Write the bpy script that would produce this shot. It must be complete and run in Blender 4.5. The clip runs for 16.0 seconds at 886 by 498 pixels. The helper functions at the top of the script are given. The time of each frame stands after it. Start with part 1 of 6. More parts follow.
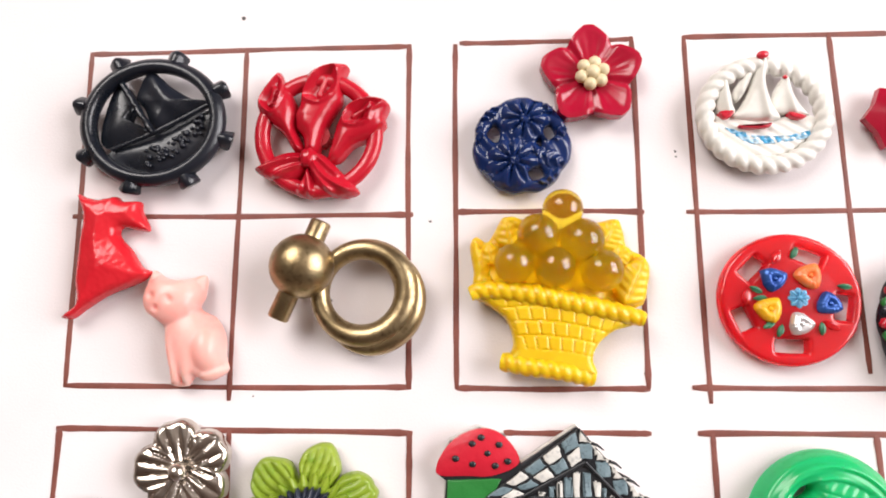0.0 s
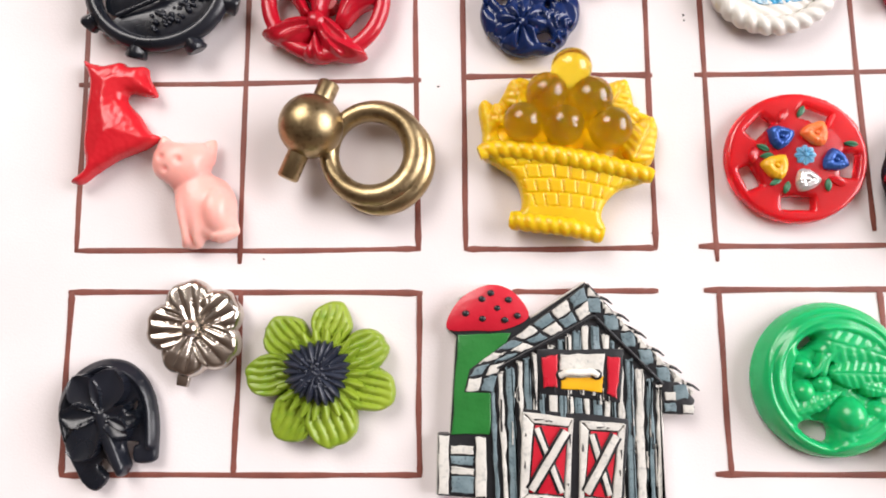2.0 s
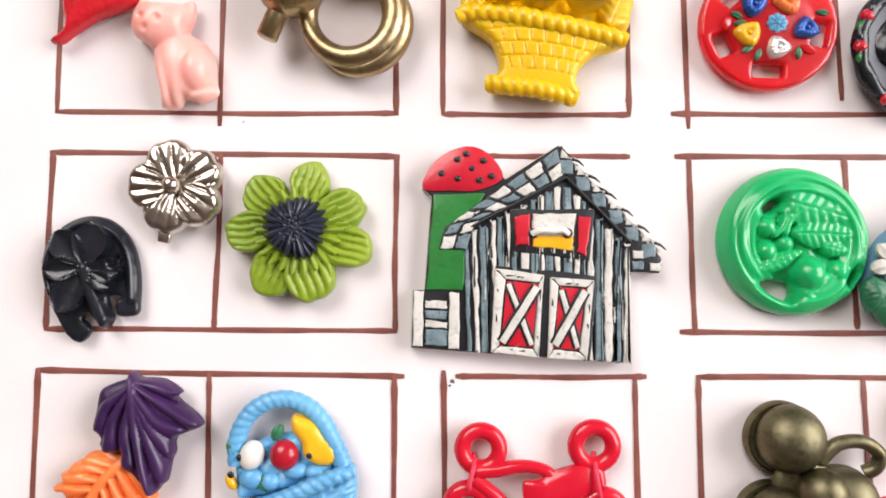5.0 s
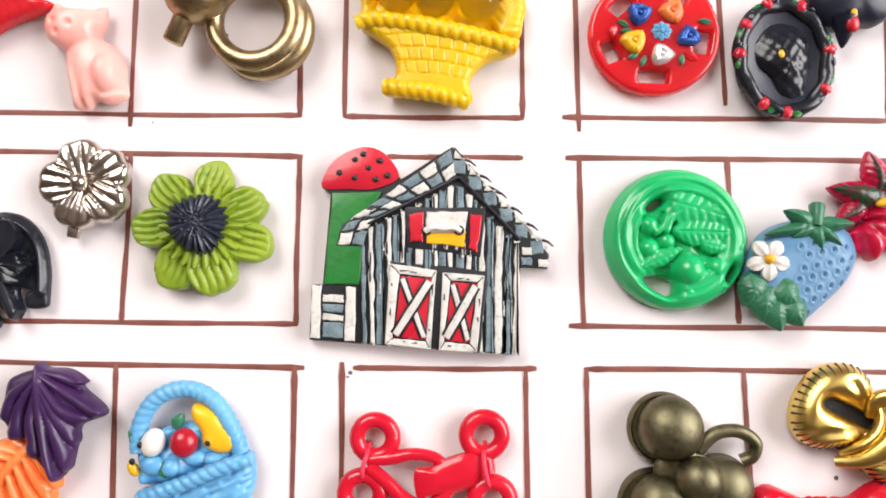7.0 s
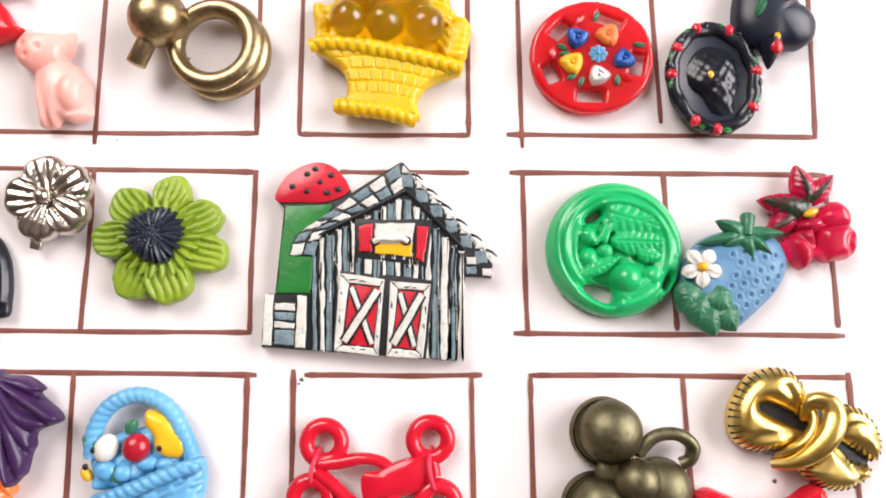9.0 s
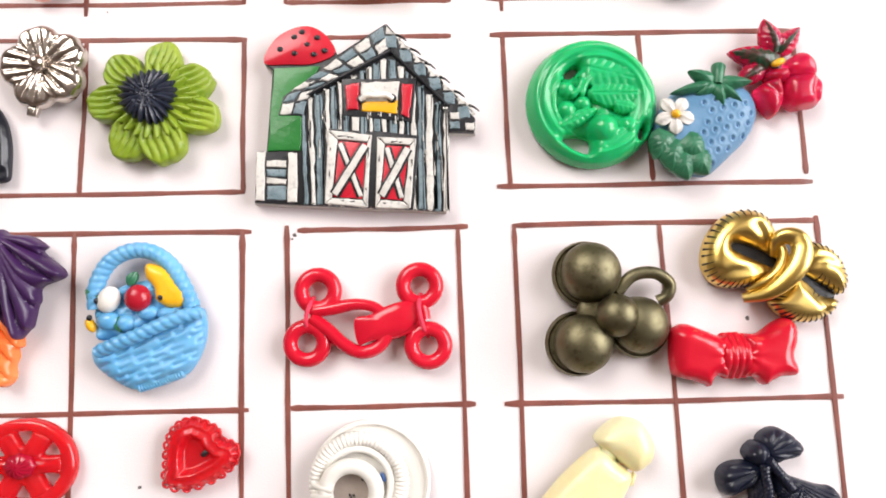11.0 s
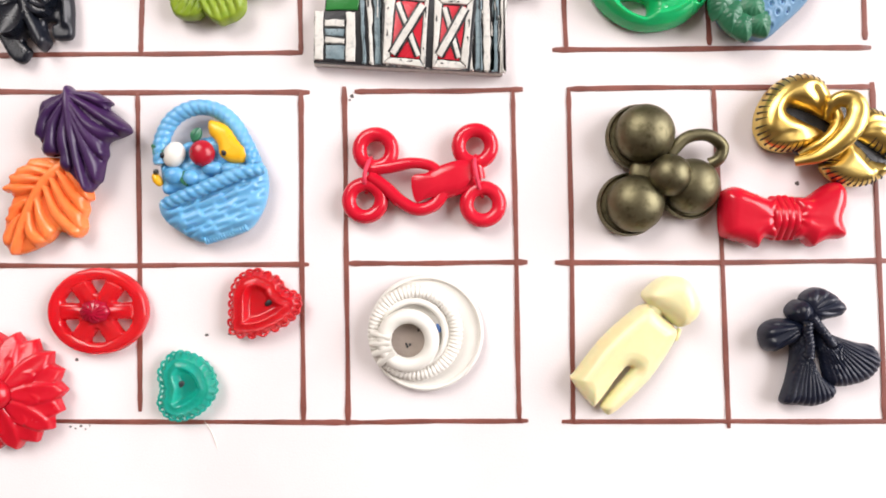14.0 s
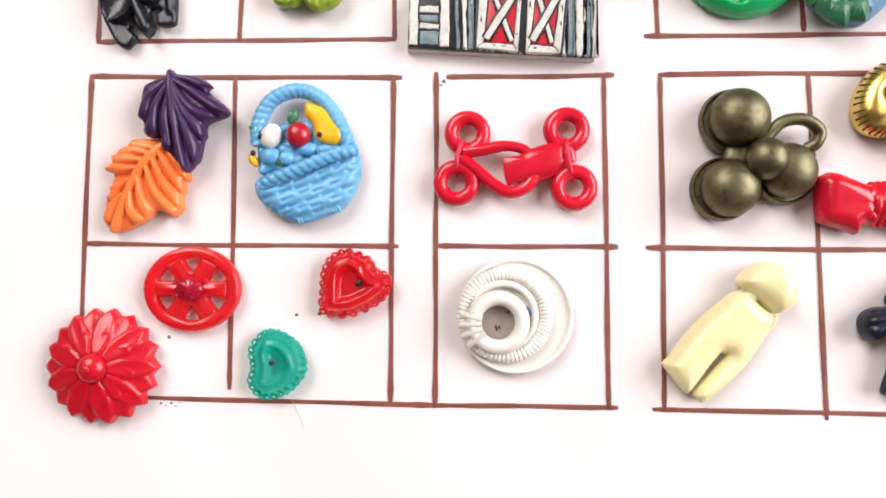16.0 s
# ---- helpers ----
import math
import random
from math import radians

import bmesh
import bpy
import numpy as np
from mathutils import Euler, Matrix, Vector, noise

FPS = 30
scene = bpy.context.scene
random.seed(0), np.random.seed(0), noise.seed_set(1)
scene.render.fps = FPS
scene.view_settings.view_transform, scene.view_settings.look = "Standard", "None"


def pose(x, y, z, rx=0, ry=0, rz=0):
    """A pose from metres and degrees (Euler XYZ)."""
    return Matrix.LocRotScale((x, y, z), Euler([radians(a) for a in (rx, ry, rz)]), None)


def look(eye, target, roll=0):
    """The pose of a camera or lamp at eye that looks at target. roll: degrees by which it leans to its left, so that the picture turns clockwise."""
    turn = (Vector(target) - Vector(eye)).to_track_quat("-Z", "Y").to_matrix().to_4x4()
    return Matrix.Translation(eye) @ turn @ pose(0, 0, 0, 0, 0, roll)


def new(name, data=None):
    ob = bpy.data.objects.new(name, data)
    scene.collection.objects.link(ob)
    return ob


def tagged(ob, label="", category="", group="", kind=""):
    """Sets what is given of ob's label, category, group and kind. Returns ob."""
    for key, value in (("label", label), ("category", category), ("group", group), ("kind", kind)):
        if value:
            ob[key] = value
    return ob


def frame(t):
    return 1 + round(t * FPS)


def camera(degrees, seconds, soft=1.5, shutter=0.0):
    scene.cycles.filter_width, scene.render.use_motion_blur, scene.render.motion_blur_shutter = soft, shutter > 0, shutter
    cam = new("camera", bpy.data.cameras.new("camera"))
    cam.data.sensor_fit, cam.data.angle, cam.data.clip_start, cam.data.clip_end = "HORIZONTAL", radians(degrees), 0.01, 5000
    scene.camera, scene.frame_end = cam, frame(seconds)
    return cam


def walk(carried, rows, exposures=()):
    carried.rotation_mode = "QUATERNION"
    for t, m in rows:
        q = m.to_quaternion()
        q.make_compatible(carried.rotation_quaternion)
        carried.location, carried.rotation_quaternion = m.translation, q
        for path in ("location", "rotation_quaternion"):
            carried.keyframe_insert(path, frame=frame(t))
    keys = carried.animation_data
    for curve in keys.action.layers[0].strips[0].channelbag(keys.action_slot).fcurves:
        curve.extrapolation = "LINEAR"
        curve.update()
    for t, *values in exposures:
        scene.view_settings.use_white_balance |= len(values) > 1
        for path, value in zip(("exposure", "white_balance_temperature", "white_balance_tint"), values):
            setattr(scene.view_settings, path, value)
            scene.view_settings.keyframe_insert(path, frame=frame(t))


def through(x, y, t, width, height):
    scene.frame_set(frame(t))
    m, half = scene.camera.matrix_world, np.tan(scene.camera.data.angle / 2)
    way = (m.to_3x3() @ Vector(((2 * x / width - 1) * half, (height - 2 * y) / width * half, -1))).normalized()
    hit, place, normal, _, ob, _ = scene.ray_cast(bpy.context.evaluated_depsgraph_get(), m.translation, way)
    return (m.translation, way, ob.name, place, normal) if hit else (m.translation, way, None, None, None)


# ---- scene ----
# ---- camera: hovers about 12 cm over a card of buttons ----
cam = camera(66.0, 16.0, soft=1.85)
# seconds, place in metres, turn in degrees from looking straight down
PATH = [
    (0.0, 0.00149, 0.04655, 0.12183, 8.04, 1.82, -0.48),
    (0.5, 0.00129, 0.04310, 0.12168, 7.53, 1.89, -0.66),
    (1.0, 0.00188, 0.03876, 0.12138, 6.75, 1.97, -0.99),
    (1.5, -0.00017, 0.03326, 0.12163, 5.95, 2.09, -1.05),
    (2.0, -0.00119, 0.02697, 0.12015, 5.81, 1.47, -0.84),
    (2.5, -0.00424, 0.02256, 0.11969, 5.03, 1.01, -0.77),
    (3.0, -0.00628, 0.01666, 0.11992, 5.09, 0.55, -0.63),
    (3.5, -0.00602, 0.01383, 0.11907, 4.16, 0.47, -0.30),
    (6.0, 0.00935, 0.00626, 0.12441, 2.69, 0.74, -0.20),
    (6.5, 0.01398, 0.00545, 0.12561, 3.41, 0.45, -0.38),
    (7.0, 0.01907, 0.00627, 0.12617, 3.59, 0.29, 0.01),
    (7.5, 0.02147, 0.00578, 0.13083, 3.50, 0.04, -0.08),
    (8.0, 0.02521, 0.00622, 0.13056, 5.12, 0.19, -0.06),
    (10.5, 0.02908, -0.01915, 0.13251, 7.46, -0.36, -1.15),
    (11.0, 0.02904, -0.02492, 0.13354, 5.50, -0.48, -1.67),
    (11.5, 0.02788, -0.02968, 0.13476, 4.48, -0.66, -1.84),
    (12.0, 0.02699, -0.03271, 0.13566, 3.42, -0.53, -1.70),
    (12.5, 0.02626, -0.03529, 0.13570, 2.76, -0.42, -1.52),
    (13.0, 0.02528, -0.03816, 0.13570, 2.14, -0.37, -1.31),
    (13.5, 0.02216, -0.03986, 0.13609, 1.16, 0.07, -0.93),
    (14.0, 0.02090, -0.04023, 0.13601, 0.36, 0.71, -0.81),
    (14.5, 0.01813, -0.04107, 0.13611, 0.94, 1.47, -0.61),
    (15.0, 0.01628, -0.04173, 0.13633, 0.53, 2.16, -0.40),
    (15.5, 0.01246, -0.04523, 0.13610, 1.33, 2.55, -0.18),
    (16.0, 0.00884, -0.04926, 0.13648, 2.79, 3.14, 0.08),
]
EXPOSURES = [(0.0, -0.36), (3.5, -0.42), (6.0, -0.29), (8.0, -0.24), (11.0, -0.27), (16.0, -0.29)]
walk(cam, [(t, pose(x, y, z, rx, ry, rz)) for t, x, y, z, rx, ry, rz in PATH], EXPOSURES)

from mathutils.geometry import delaunay_2d_cdt

# ---- light: a plain room with a wide window and a lamp ----
world = bpy.data.worlds.new("world")
scene.world = world
world.use_nodes = True
world.node_tree.nodes["Background"].inputs[0].default_value = (0.9, 0.95, 1.0, 1)
world.node_tree.nodes["Background"].inputs[1].default_value = 0.5


def area(name, eye, target, wide, high, watts, colour):
    lamp = bpy.data.lights.new(name, "AREA")
    lamp.shape, lamp.size, lamp.size_y, lamp.energy, lamp.color = "RECTANGLE", wide, high, watts, colour
    ob = new(name, lamp)
    ob.matrix_world = look(eye, target)
    return ob


area("window_light", (1.75, 0.35, 1.1), (0, 0, 0), 1.7, 1.3, 84, (1.0, 0.965, 0.985))
area("lamp_light", (-0.75, 1.1, 1.4), (0, 0, 0), 1.1, 1.1, 44, (1.0, 0.95, 0.92))


# ---- materials ----
def material(name, colour, rough=0.3, metal=0.0, second=None, scale=120.0, amount=0.6, bump=0.15, bump_scale=900.0, clear=0.0, through=0.0, depth=0.0, dirt=None):
    """Colour with blotches of a second one, a fine relief, uneven gloss. dirt: a colour that settles in the hollows by a noise of its own."""
    m = bpy.data.materials.new(name)
    m.use_nodes = True
    n, l = m.node_tree.nodes, m.node_tree.links
    b = n["Principled BSDF"]
    where = n.new("ShaderNodeTexCoord")
    blot = n.new("ShaderNodeTexNoise")
    blot.inputs["Scale"].default_value, blot.inputs["Detail"].default_value = scale, 5
    l.new(where.outputs["Object"], blot.inputs["Vector"])
    ramp = n.new("ShaderNodeValToRGB")
    ramp.color_ramp.elements[0].position, ramp.color_ramp.elements[1].position = 0.5 - 0.25 * amount, 0.5 + 0.35 * amount
    ramp.color_ramp.elements[0].color = (*colour, 1)
    ramp.color_ramp.elements[1].color = (*(second or [min(1, c * 1.25 + 0.01) for c in colour]), 1)
    l.new(blot.outputs["Fac"], ramp.inputs["Fac"])
    out = ramp.outputs["Color"]
    if dirt:
        speck = n.new("ShaderNodeTexNoise")
        speck.inputs["Scale"].default_value, speck.inputs["Detail"].default_value = scale * 4, 8
        l.new(where.outputs["Object"], speck.inputs["Vector"])
        cut = n.new("ShaderNodeMapRange")
        cut.inputs["From Min"].default_value, cut.inputs["From Max"].default_value, cut.inputs["To Max"].default_value = 0.52, 0.75, 0.8
        l.new(speck.outputs["Fac"], cut.inputs["Value"])
        mix = n.new("ShaderNodeMix")
        mix.data_type = "RGBA"
        mix.inputs["B"].default_value = (*dirt, 1)
        l.new(cut.outputs["Result"], mix.inputs["Factor"])
        l.new(out, mix.inputs["A"])
        out = mix.outputs["Result"]
    l.new(out, b.inputs["Base Color"])
    b.inputs["Metallic"].default_value = metal
    gloss = n.new("ShaderNodeMapRange")
    gloss.inputs["To Min"].default_value, gloss.inputs["To Max"].default_value = rough * 0.75, min(1, rough * 1.35)
    l.new(blot.outputs["Fac"], gloss.inputs["Value"])
    l.new(gloss.outputs["Result"], b.inputs["Roughness"])
    if bump:
        fine = n.new("ShaderNodeTexNoise")
        fine.inputs["Scale"].default_value, fine.inputs["Detail"].default_value = bump_scale, 4
        l.new(where.outputs["Object"], fine.inputs["Vector"])
        rel = n.new("ShaderNodeBump")
        rel.inputs["Strength"].default_value, rel.inputs["Distance"].default_value = bump, 0.0003
        l.new(fine.outputs["Fac"], rel.inputs["Height"])
        l.new(rel.outputs["Normal"], b.inputs["Normal"])
    b.inputs["Coat Weight"].default_value = clear * 0.5
    b.inputs["Coat Roughness"].default_value = 0.1
    b.inputs["Transmission Weight"].default_value = through
    if depth:
        b.inputs["Subsurface Weight"].default_value = 0.6
        b.inputs["Subsurface Radius"].default_value = (1, 0.6, 0.5)
        b.inputs["Subsurface Scale"].default_value = depth
    return m


PAPER = material("card_white", (0.77, 0.715, 0.72), 0.75, second=(0.84, 0.79, 0.795), scale=25, bump=0.12, bump_scale=2500)
INK = material("brown_ink", (0.15, 0.042, 0.03), 0.55, second=(0.27, 0.085, 0.062), scale=160, amount=0.9, bump=0.05)
WALL = material("wall_paint", (0.36, 0.29, 0.245), 0.8, scale=2, bump=0.1, bump_scale=60)
CEIL = material("ceiling_paint", (0.30, 0.26, 0.23), 0.9, scale=2, bump=0.1, bump_scale=60)
WOOD = material("table_wood", (0.16, 0.08, 0.04), 0.4, second=(0.25, 0.13, 0.07), scale=8, bump=0.2, bump_scale=80)

# ---- shapes; all lengths in millimetres ----
MM = 0.001
TAU = math.tau


def part(name, bm, mat, parent=None, label="", smooth=True):
    """Links a bmesh as one mesh under its thing."""
    bmesh.ops.recalc_face_normals(bm, faces=bm.faces)
    me = bpy.data.meshes.new(name)
    bm.to_mesh(me)
    bm.free()
    me.transform(Matrix.Scale(MM, 4))
    me.materials.append(mat)
    if smooth:
        me.polygons.foreach_set("use_smooth", [True] * len(me.polygons))
        me.set_sharp_from_angle(angle=radians(50))
    ob = new(name, me)
    if parent:
        ob.parent = parent
    if label:
        tagged(ob, label)
    return ob


def thing(name, x, y, label, category="button", turn=0.0, z=0.0, group="buttons on the card"):
    """An Empty at the base of a thing."""
    ob = new(name)
    ob.empty_display_size = 0.005
    ob.matrix_world = pose(x * MM, y * MM, z * MM, 0, 0, turn)
    return tagged(ob, label, category, group)


def box(x0, y0, z0, x1, y1, z1, bm=None):
    bm = bm or bmesh.new()
    v = [bm.verts.new((x, y, z)) for x in (x0, x1) for y in (y0, y1) for z in (z0, z1)]
    for f in ((0, 1, 3, 2), (4, 6, 7, 5), (0, 4, 5, 1), (2, 3, 7, 6), (0, 2, 6, 4), (1, 5, 7, 3)):
        bm.faces.new([v[i] for i in f])
    return bm


def skin(bm, rows, closed_u=True, closed_v=False):
    """Quads over a grid of points."""
    g = [[bm.verts.new(p) for p in row] for row in rows]
    nu, nv = len(g), len(g[0])
    for i in range(nu if closed_v else nu - 1):
        for j in range(nv if closed_u else nv - 1):
            a, b = g[i], g[(i + 1) % nu]
            bm.faces.new((a[j], a[(j + 1) % nv], b[(j + 1) % nv], b[j]))
    return g


def spline(points, n=8, closed=False):
    """A smooth line through a few corners."""
    p = [Vector(q) if len(q) == 3 else Vector((*q, 0)) for q in points]
    m, out = len(p), []
    for i in range(m if closed else m - 1):
        a, b, c, d = (p[(i + k) % m] if closed else p[min(max(i + k, 0), m - 1)] for k in (-1, 0, 1, 2))
        for s in range(n):
            t = s / n
            out.append(0.5 * (2 * b + (c - a) * t + (2 * a - 5 * b + 4 * c - d) * t * t + (3 * b - a - 3 * c + d) * t ** 3))
    if not closed:
        out.append(p[-1])
    return out


def tube(line, radius, closed=False, sides=14, flat=1.0, bm=None):
    """A rod along a line. radius: millimetres, or a function of (share of the length, angle round it). flat: its height by its width."""
    bm = bm or bmesh.new()
    line = [Vector(p) if len(p) == 3 else Vector((*p, 0)) for p in line]
    n, rows = len(line), []
    far = [0.0]
    for a, b in zip(line, line[1:]):
        far.append(far[-1] + (b - a).length)
    total = far[-1] + ((line[0] - line[-1]).length if closed else 0) or 1
    for i, p in enumerate(line):
        a = line[(i - 1) % n] if closed or i else p
        b = line[(i + 1) % n] if closed or i < n - 1 else p
        along = (b - a).normalized()
        side = along.cross(Vector((0, 0, 1)))
        side = side.normalized() if side.length > 1e-3 else Vector((1, 0, 0))
        up = side.cross(along).normalized()
        row = []
        for k in range(sides):
            w = TAU * k / sides
            r = radius(far[i] / total, w) if callable(radius) else radius
            row.append(p + side * (r * math.cos(w)) + up * (r * flat * math.sin(w)))
        rows.append(row)
    g = skin(bm, rows, True, closed)
    if not closed:
        for row, p in ((g[0], line[0]), (g[-1], line[-1])):
            c = bm.verts.new(p)
            for k in range(sides):
                bm.faces.new((row[k], row[(k + 1) % sides], c))
    return bm


def circle(radius, n=48, x=0.0, y=0.0, z=0.0, start=0.0, span=TAU, oval=1.0):
    m = n if abs(span - TAU) < 1e-6 else n - 1
    return [Vector((x + radius * math.cos(start + span * i / m), y + oval * radius * math.sin(start + span * i / m), z)) for i in range(n)]


def rope(thick, turns, cut=0.18):
    """A radius for a twisted rod: strands with hollows between."""
    return lambda s, w: thick * (1 - cut + cut * abs(math.cos((w + TAU * turns * s) / 1.0 * 1.0)) ** 0.6 * 1.3)


def ball(x, y, z, rx, ry=None, rz=None, n=24, shape=None, bm=None, turn=0.0):
    """An ellipsoid; shape(unit vector) scales its radius."""
    bm = bm or bmesh.new()
    ry, rz = ry or rx, rz or rx
    rows, c, s = [], math.cos(turn), math.sin(turn)
    for i in range(1, n // 2):
        a = math.pi * i / (n // 2)
        row = []
        for k in range(n):
            b = TAU * k / n
            d = Vector((math.sin(a) * math.cos(b), math.sin(a) * math.sin(b), math.cos(a)))
            f = shape(d) if shape else 1
            p = (d.x * rx * f, d.y * ry * f)
            row.append((x + c * p[0] - s * p[1], y + s * p[0] + c * p[1], z + d.z * rz * f))
        rows.append(row)
    g = skin(bm, rows)
    for row, e in ((g[0], 1), (g[-1], -1)):
        f = shape(Vector((0, 0, e))) if shape else 1
        v = bm.verts.new((x, y, z + e * rz * f))
        for k in range(n):
            bm.faces.new((row[k], row[(k + 1) % n], v))
    return bm


def relief(outline, height, rings=14, base=0.0, centre=None, bm=None, power=0.75):
    """A solid over a closed outline. height(x, y, share from the middle to the edge, angle) is its upper face; its foot is at base."""
    bm = bm or bmesh.new()
    pts = [Vector((p[0], p[1], 0)) for p in outline]
    mid = Vector((*centre, 0)) if centre else sum(pts, Vector()) / len(pts)
    rows = []
    for i in range(1, rings + 1):
        s = (i / rings) ** power
        row = []
        for p in pts:
            q = mid + (p - mid) * s
            row.append((q.x, q.y, height(q.x, q.y, s, math.atan2(p.y - mid.y, p.x - mid.x))))
        rows.append(row)
    rows.append([(p.x, p.y, base) for p in pts])
    g = skin(bm, rows)
    for row, z in ((g[0], height(mid.x, mid.y, 0, 0)), (g[-1], base)):
        v = bm.verts.new((mid.x, mid.y, z))
        for k in range(len(pts)):
            bm.faces.new((row[k], row[(k + 1) % len(pts)], v))
    return bm


def slab(outline, z0, z1, edge=0.4, bm=None, crown=0.0):
    """A flat piece of any outline with a rounded upper edge."""
    bm = bm or bmesh.new()
    pts = [Vector((p[0], p[1], 0)) for p in outline]
    n = len(pts)
    area2 = sum(pts[i].x * pts[(i + 1) % n].y - pts[(i + 1) % n].x * pts[i].y for i in range(n))
    sign = 1 if area2 > 0 else -1
    nor = []
    for i in range(n):
        d = (pts[(i + 1) % n] - pts[i - 1]).normalized()
        nor.append(Vector((-d.y, d.x, 0)) * sign)
    rows = [[(p.x, p.y, z0) for p in pts]]
    for k in range(4):
        a = math.pi / 2 * k / 3
        rows.append([tuple(p + m * (edge * (1 - math.cos(a))) + Vector((0, 0, z1 - edge + edge * math.sin(a)))) for p, m in zip(pts, nor)])
    g = skin(bm, rows)
    top = bm.faces.new(g[-1])
    bm.faces.new(g[0])
    bmesh.ops.triangulate(bm, faces=[top])
    return bm


def petal(length, width, thick, ridges=5, lift=1.0, tip=0.5, groove=0.12, turn=0.0, x=0.0, y=0.0, z=0.0, cup=0.3, nu=16, nv=14, bm=None, start=0.08, bend=0.0):
    """A leaf or petal from (x, y) outward along turn: ribbed, rounded, with a thickness. tip: where it is widest; bend: sideways curve."""
    bm = bm or bmesh.new()
    c, s = math.cos(turn), math.sin(turn)
    top, low = [], []
    for i in range(nu + 1):
        u = i / nu
        w = start + (1 - start) * math.sin(math.pi * min(1, u ** (math.log(0.5) / math.log(tip)))) ** 0.7
        if i == nu:
            w = 0.06
        a, b = [], []
        for j in range(nv + 1):
            v = 2 * j / nv - 1
            across, along = v * width / 2 * w + bend * math.sin(math.pi * u), u * length
            h = lift * math.sin(math.pi * (0.12 + 0.8 * u)) * (1 - cup * v * v) + groove * thick * math.cos(math.pi * ridges * v) * min(1, 4 * u * (1.05 - u) + 0.1)
            px, py = x + c * along - s * across, y + s * along + c * across
            a.append((px, py, z + thick + h - 0.25 * thick * v ** 4))
            b.append((px, py, z + max(0, lift * 0.5 * math.sin(math.pi * (0.12 + 0.8 * u)) * (1 - cup * v * v) - 0.1)))
        top.append(a), low.append(b)
    rows = [t + l[::-1] for t, l in zip(top, low)]
    g = skin(bm, rows)
    for row in (g[0], g[-1]):
        bm.faces.new(row)
    return bm


def inside(poly, x, y):
    """Which of the points lie in a closed outline."""
    hit = np.zeros(len(x), bool)
    px, py = poly[:, 0], poly[:, 1]
    for i in range(len(poly)):
        x0, y0, x1, y1 = px[i - 1], py[i - 1], px[i], py[i]
        hit ^= ((y0 > y) != (y1 > y)) & (x < (x1 - x0) * (y - y0) / (y1 - y0 + 1e-12) + x0)
    return hit


def puff(loops, height, base=1.2, step=0.34):
    """A moulded piece over an outline with holes (the further loops). height(x, y, d) is its face, d the way to the nearest edge."""
    rings = []
    for loop in loops:
        p = np.array([(q[0], q[1]) for q in loop], float)
        seg = np.roll(p, -1, 0) - p
        size = np.hypot(*seg.T)
        far = np.r_[0, np.cumsum(size)]
        n = max(8, int(far[-1] / step))
        s = np.linspace(0, far[-1], n, endpoint=False)
        q = np.vstack([p, p[:1]])
        rings.append(np.c_[np.interp(s, far, q[:, 0]), np.interp(s, far, q[:, 1])])
    edge = np.vstack(rings)

    def room(pts):
        return np.array([np.hypot(edge[:, 0] - x, edge[:, 1] - y).min() for x, y in pts])

    def solid(x, y):
        ok = inside(rings[0], x, y)
        for r in rings[1:]:
            ok &= ~inside(r, x, y)
        return ok

    (x0, y0), (x1, y1) = edge.min(0), edge.max(0)
    gx, gy = np.meshgrid(np.arange(x0, x1, step), np.arange(y0, y1, step * 0.87))
    gx[1::2] += step / 2
    pts = np.c_[gx.ravel(), gy.ravel()]
    pts = pts[solid(pts[:, 0], pts[:, 1])]
    pts = pts[room(pts) > 0.5 * step]
    links, k = [], 0
    for r in rings:
        links += [(k + i, k + (i + 1) % len(r)) for i in range(len(r))]
        k += len(r)
    verts, _, faces, *_ = delaunay_2d_cdt([Vector(p) for p in np.vstack([edge, pts])], links, [], 0, 1e-6)
    v2 = np.array([(v.x, v.y) for v in verts])
    mid = np.array([v2[list(f)].mean(0) for f in faces])
    keep = solid(mid[:, 0], mid[:, 1])
    d = room(v2)
    d[d < 1e-4] = 0
    bm = bmesh.new()
    top = [bm.verts.new((x, y, height(x, y, e))) for (x, y), e in zip(v2, d)]
    low = [bm.verts.new((x, y, base)) for x, y in v2]
    count = {}
    for f, ok in zip(faces, keep):
        if ok:
            bm.faces.new([top[i] for i in f])
            bm.faces.new([low[i] for i in f[::-1]])
            for a, c in zip(f, [*f[1:], f[0]]):
                key = (min(a, c), max(a, c))
                count[key] = None if key in count else (a, c)
    for e in count.values():
        if e:
            a, c = e
            bm.faces.new((top[c], top[a], low[a], low[c]))
    bmesh.ops.delete(bm, geom=[v for v in bm.verts if not v.link_faces], context="VERTS")
    return bm


def rounded(d, r):
    """0 at the edge to 1 at r inside it, as a quarter round."""
    return math.sqrt(max(0, 1 - (1 - min(d / r, 1)) ** 2))


def hump(x, y, cx, cy, rx, ry, turn=0.0):
    """The height of half an ellipsoid over its plan, 0 to 1."""
    c, s = math.cos(turn), math.sin(turn)
    u, v = (c * (x - cx) + s * (y - cy)) / rx, (-s * (x - cx) + c * (y - cy)) / ry
    return math.sqrt(max(0, 1 - u * u - v * v))


def blend(values, k=0.5):
    """A soft maximum."""
    top = max(values)
    return top + k * math.log(sum(math.exp((v - top) / k) for v in values))


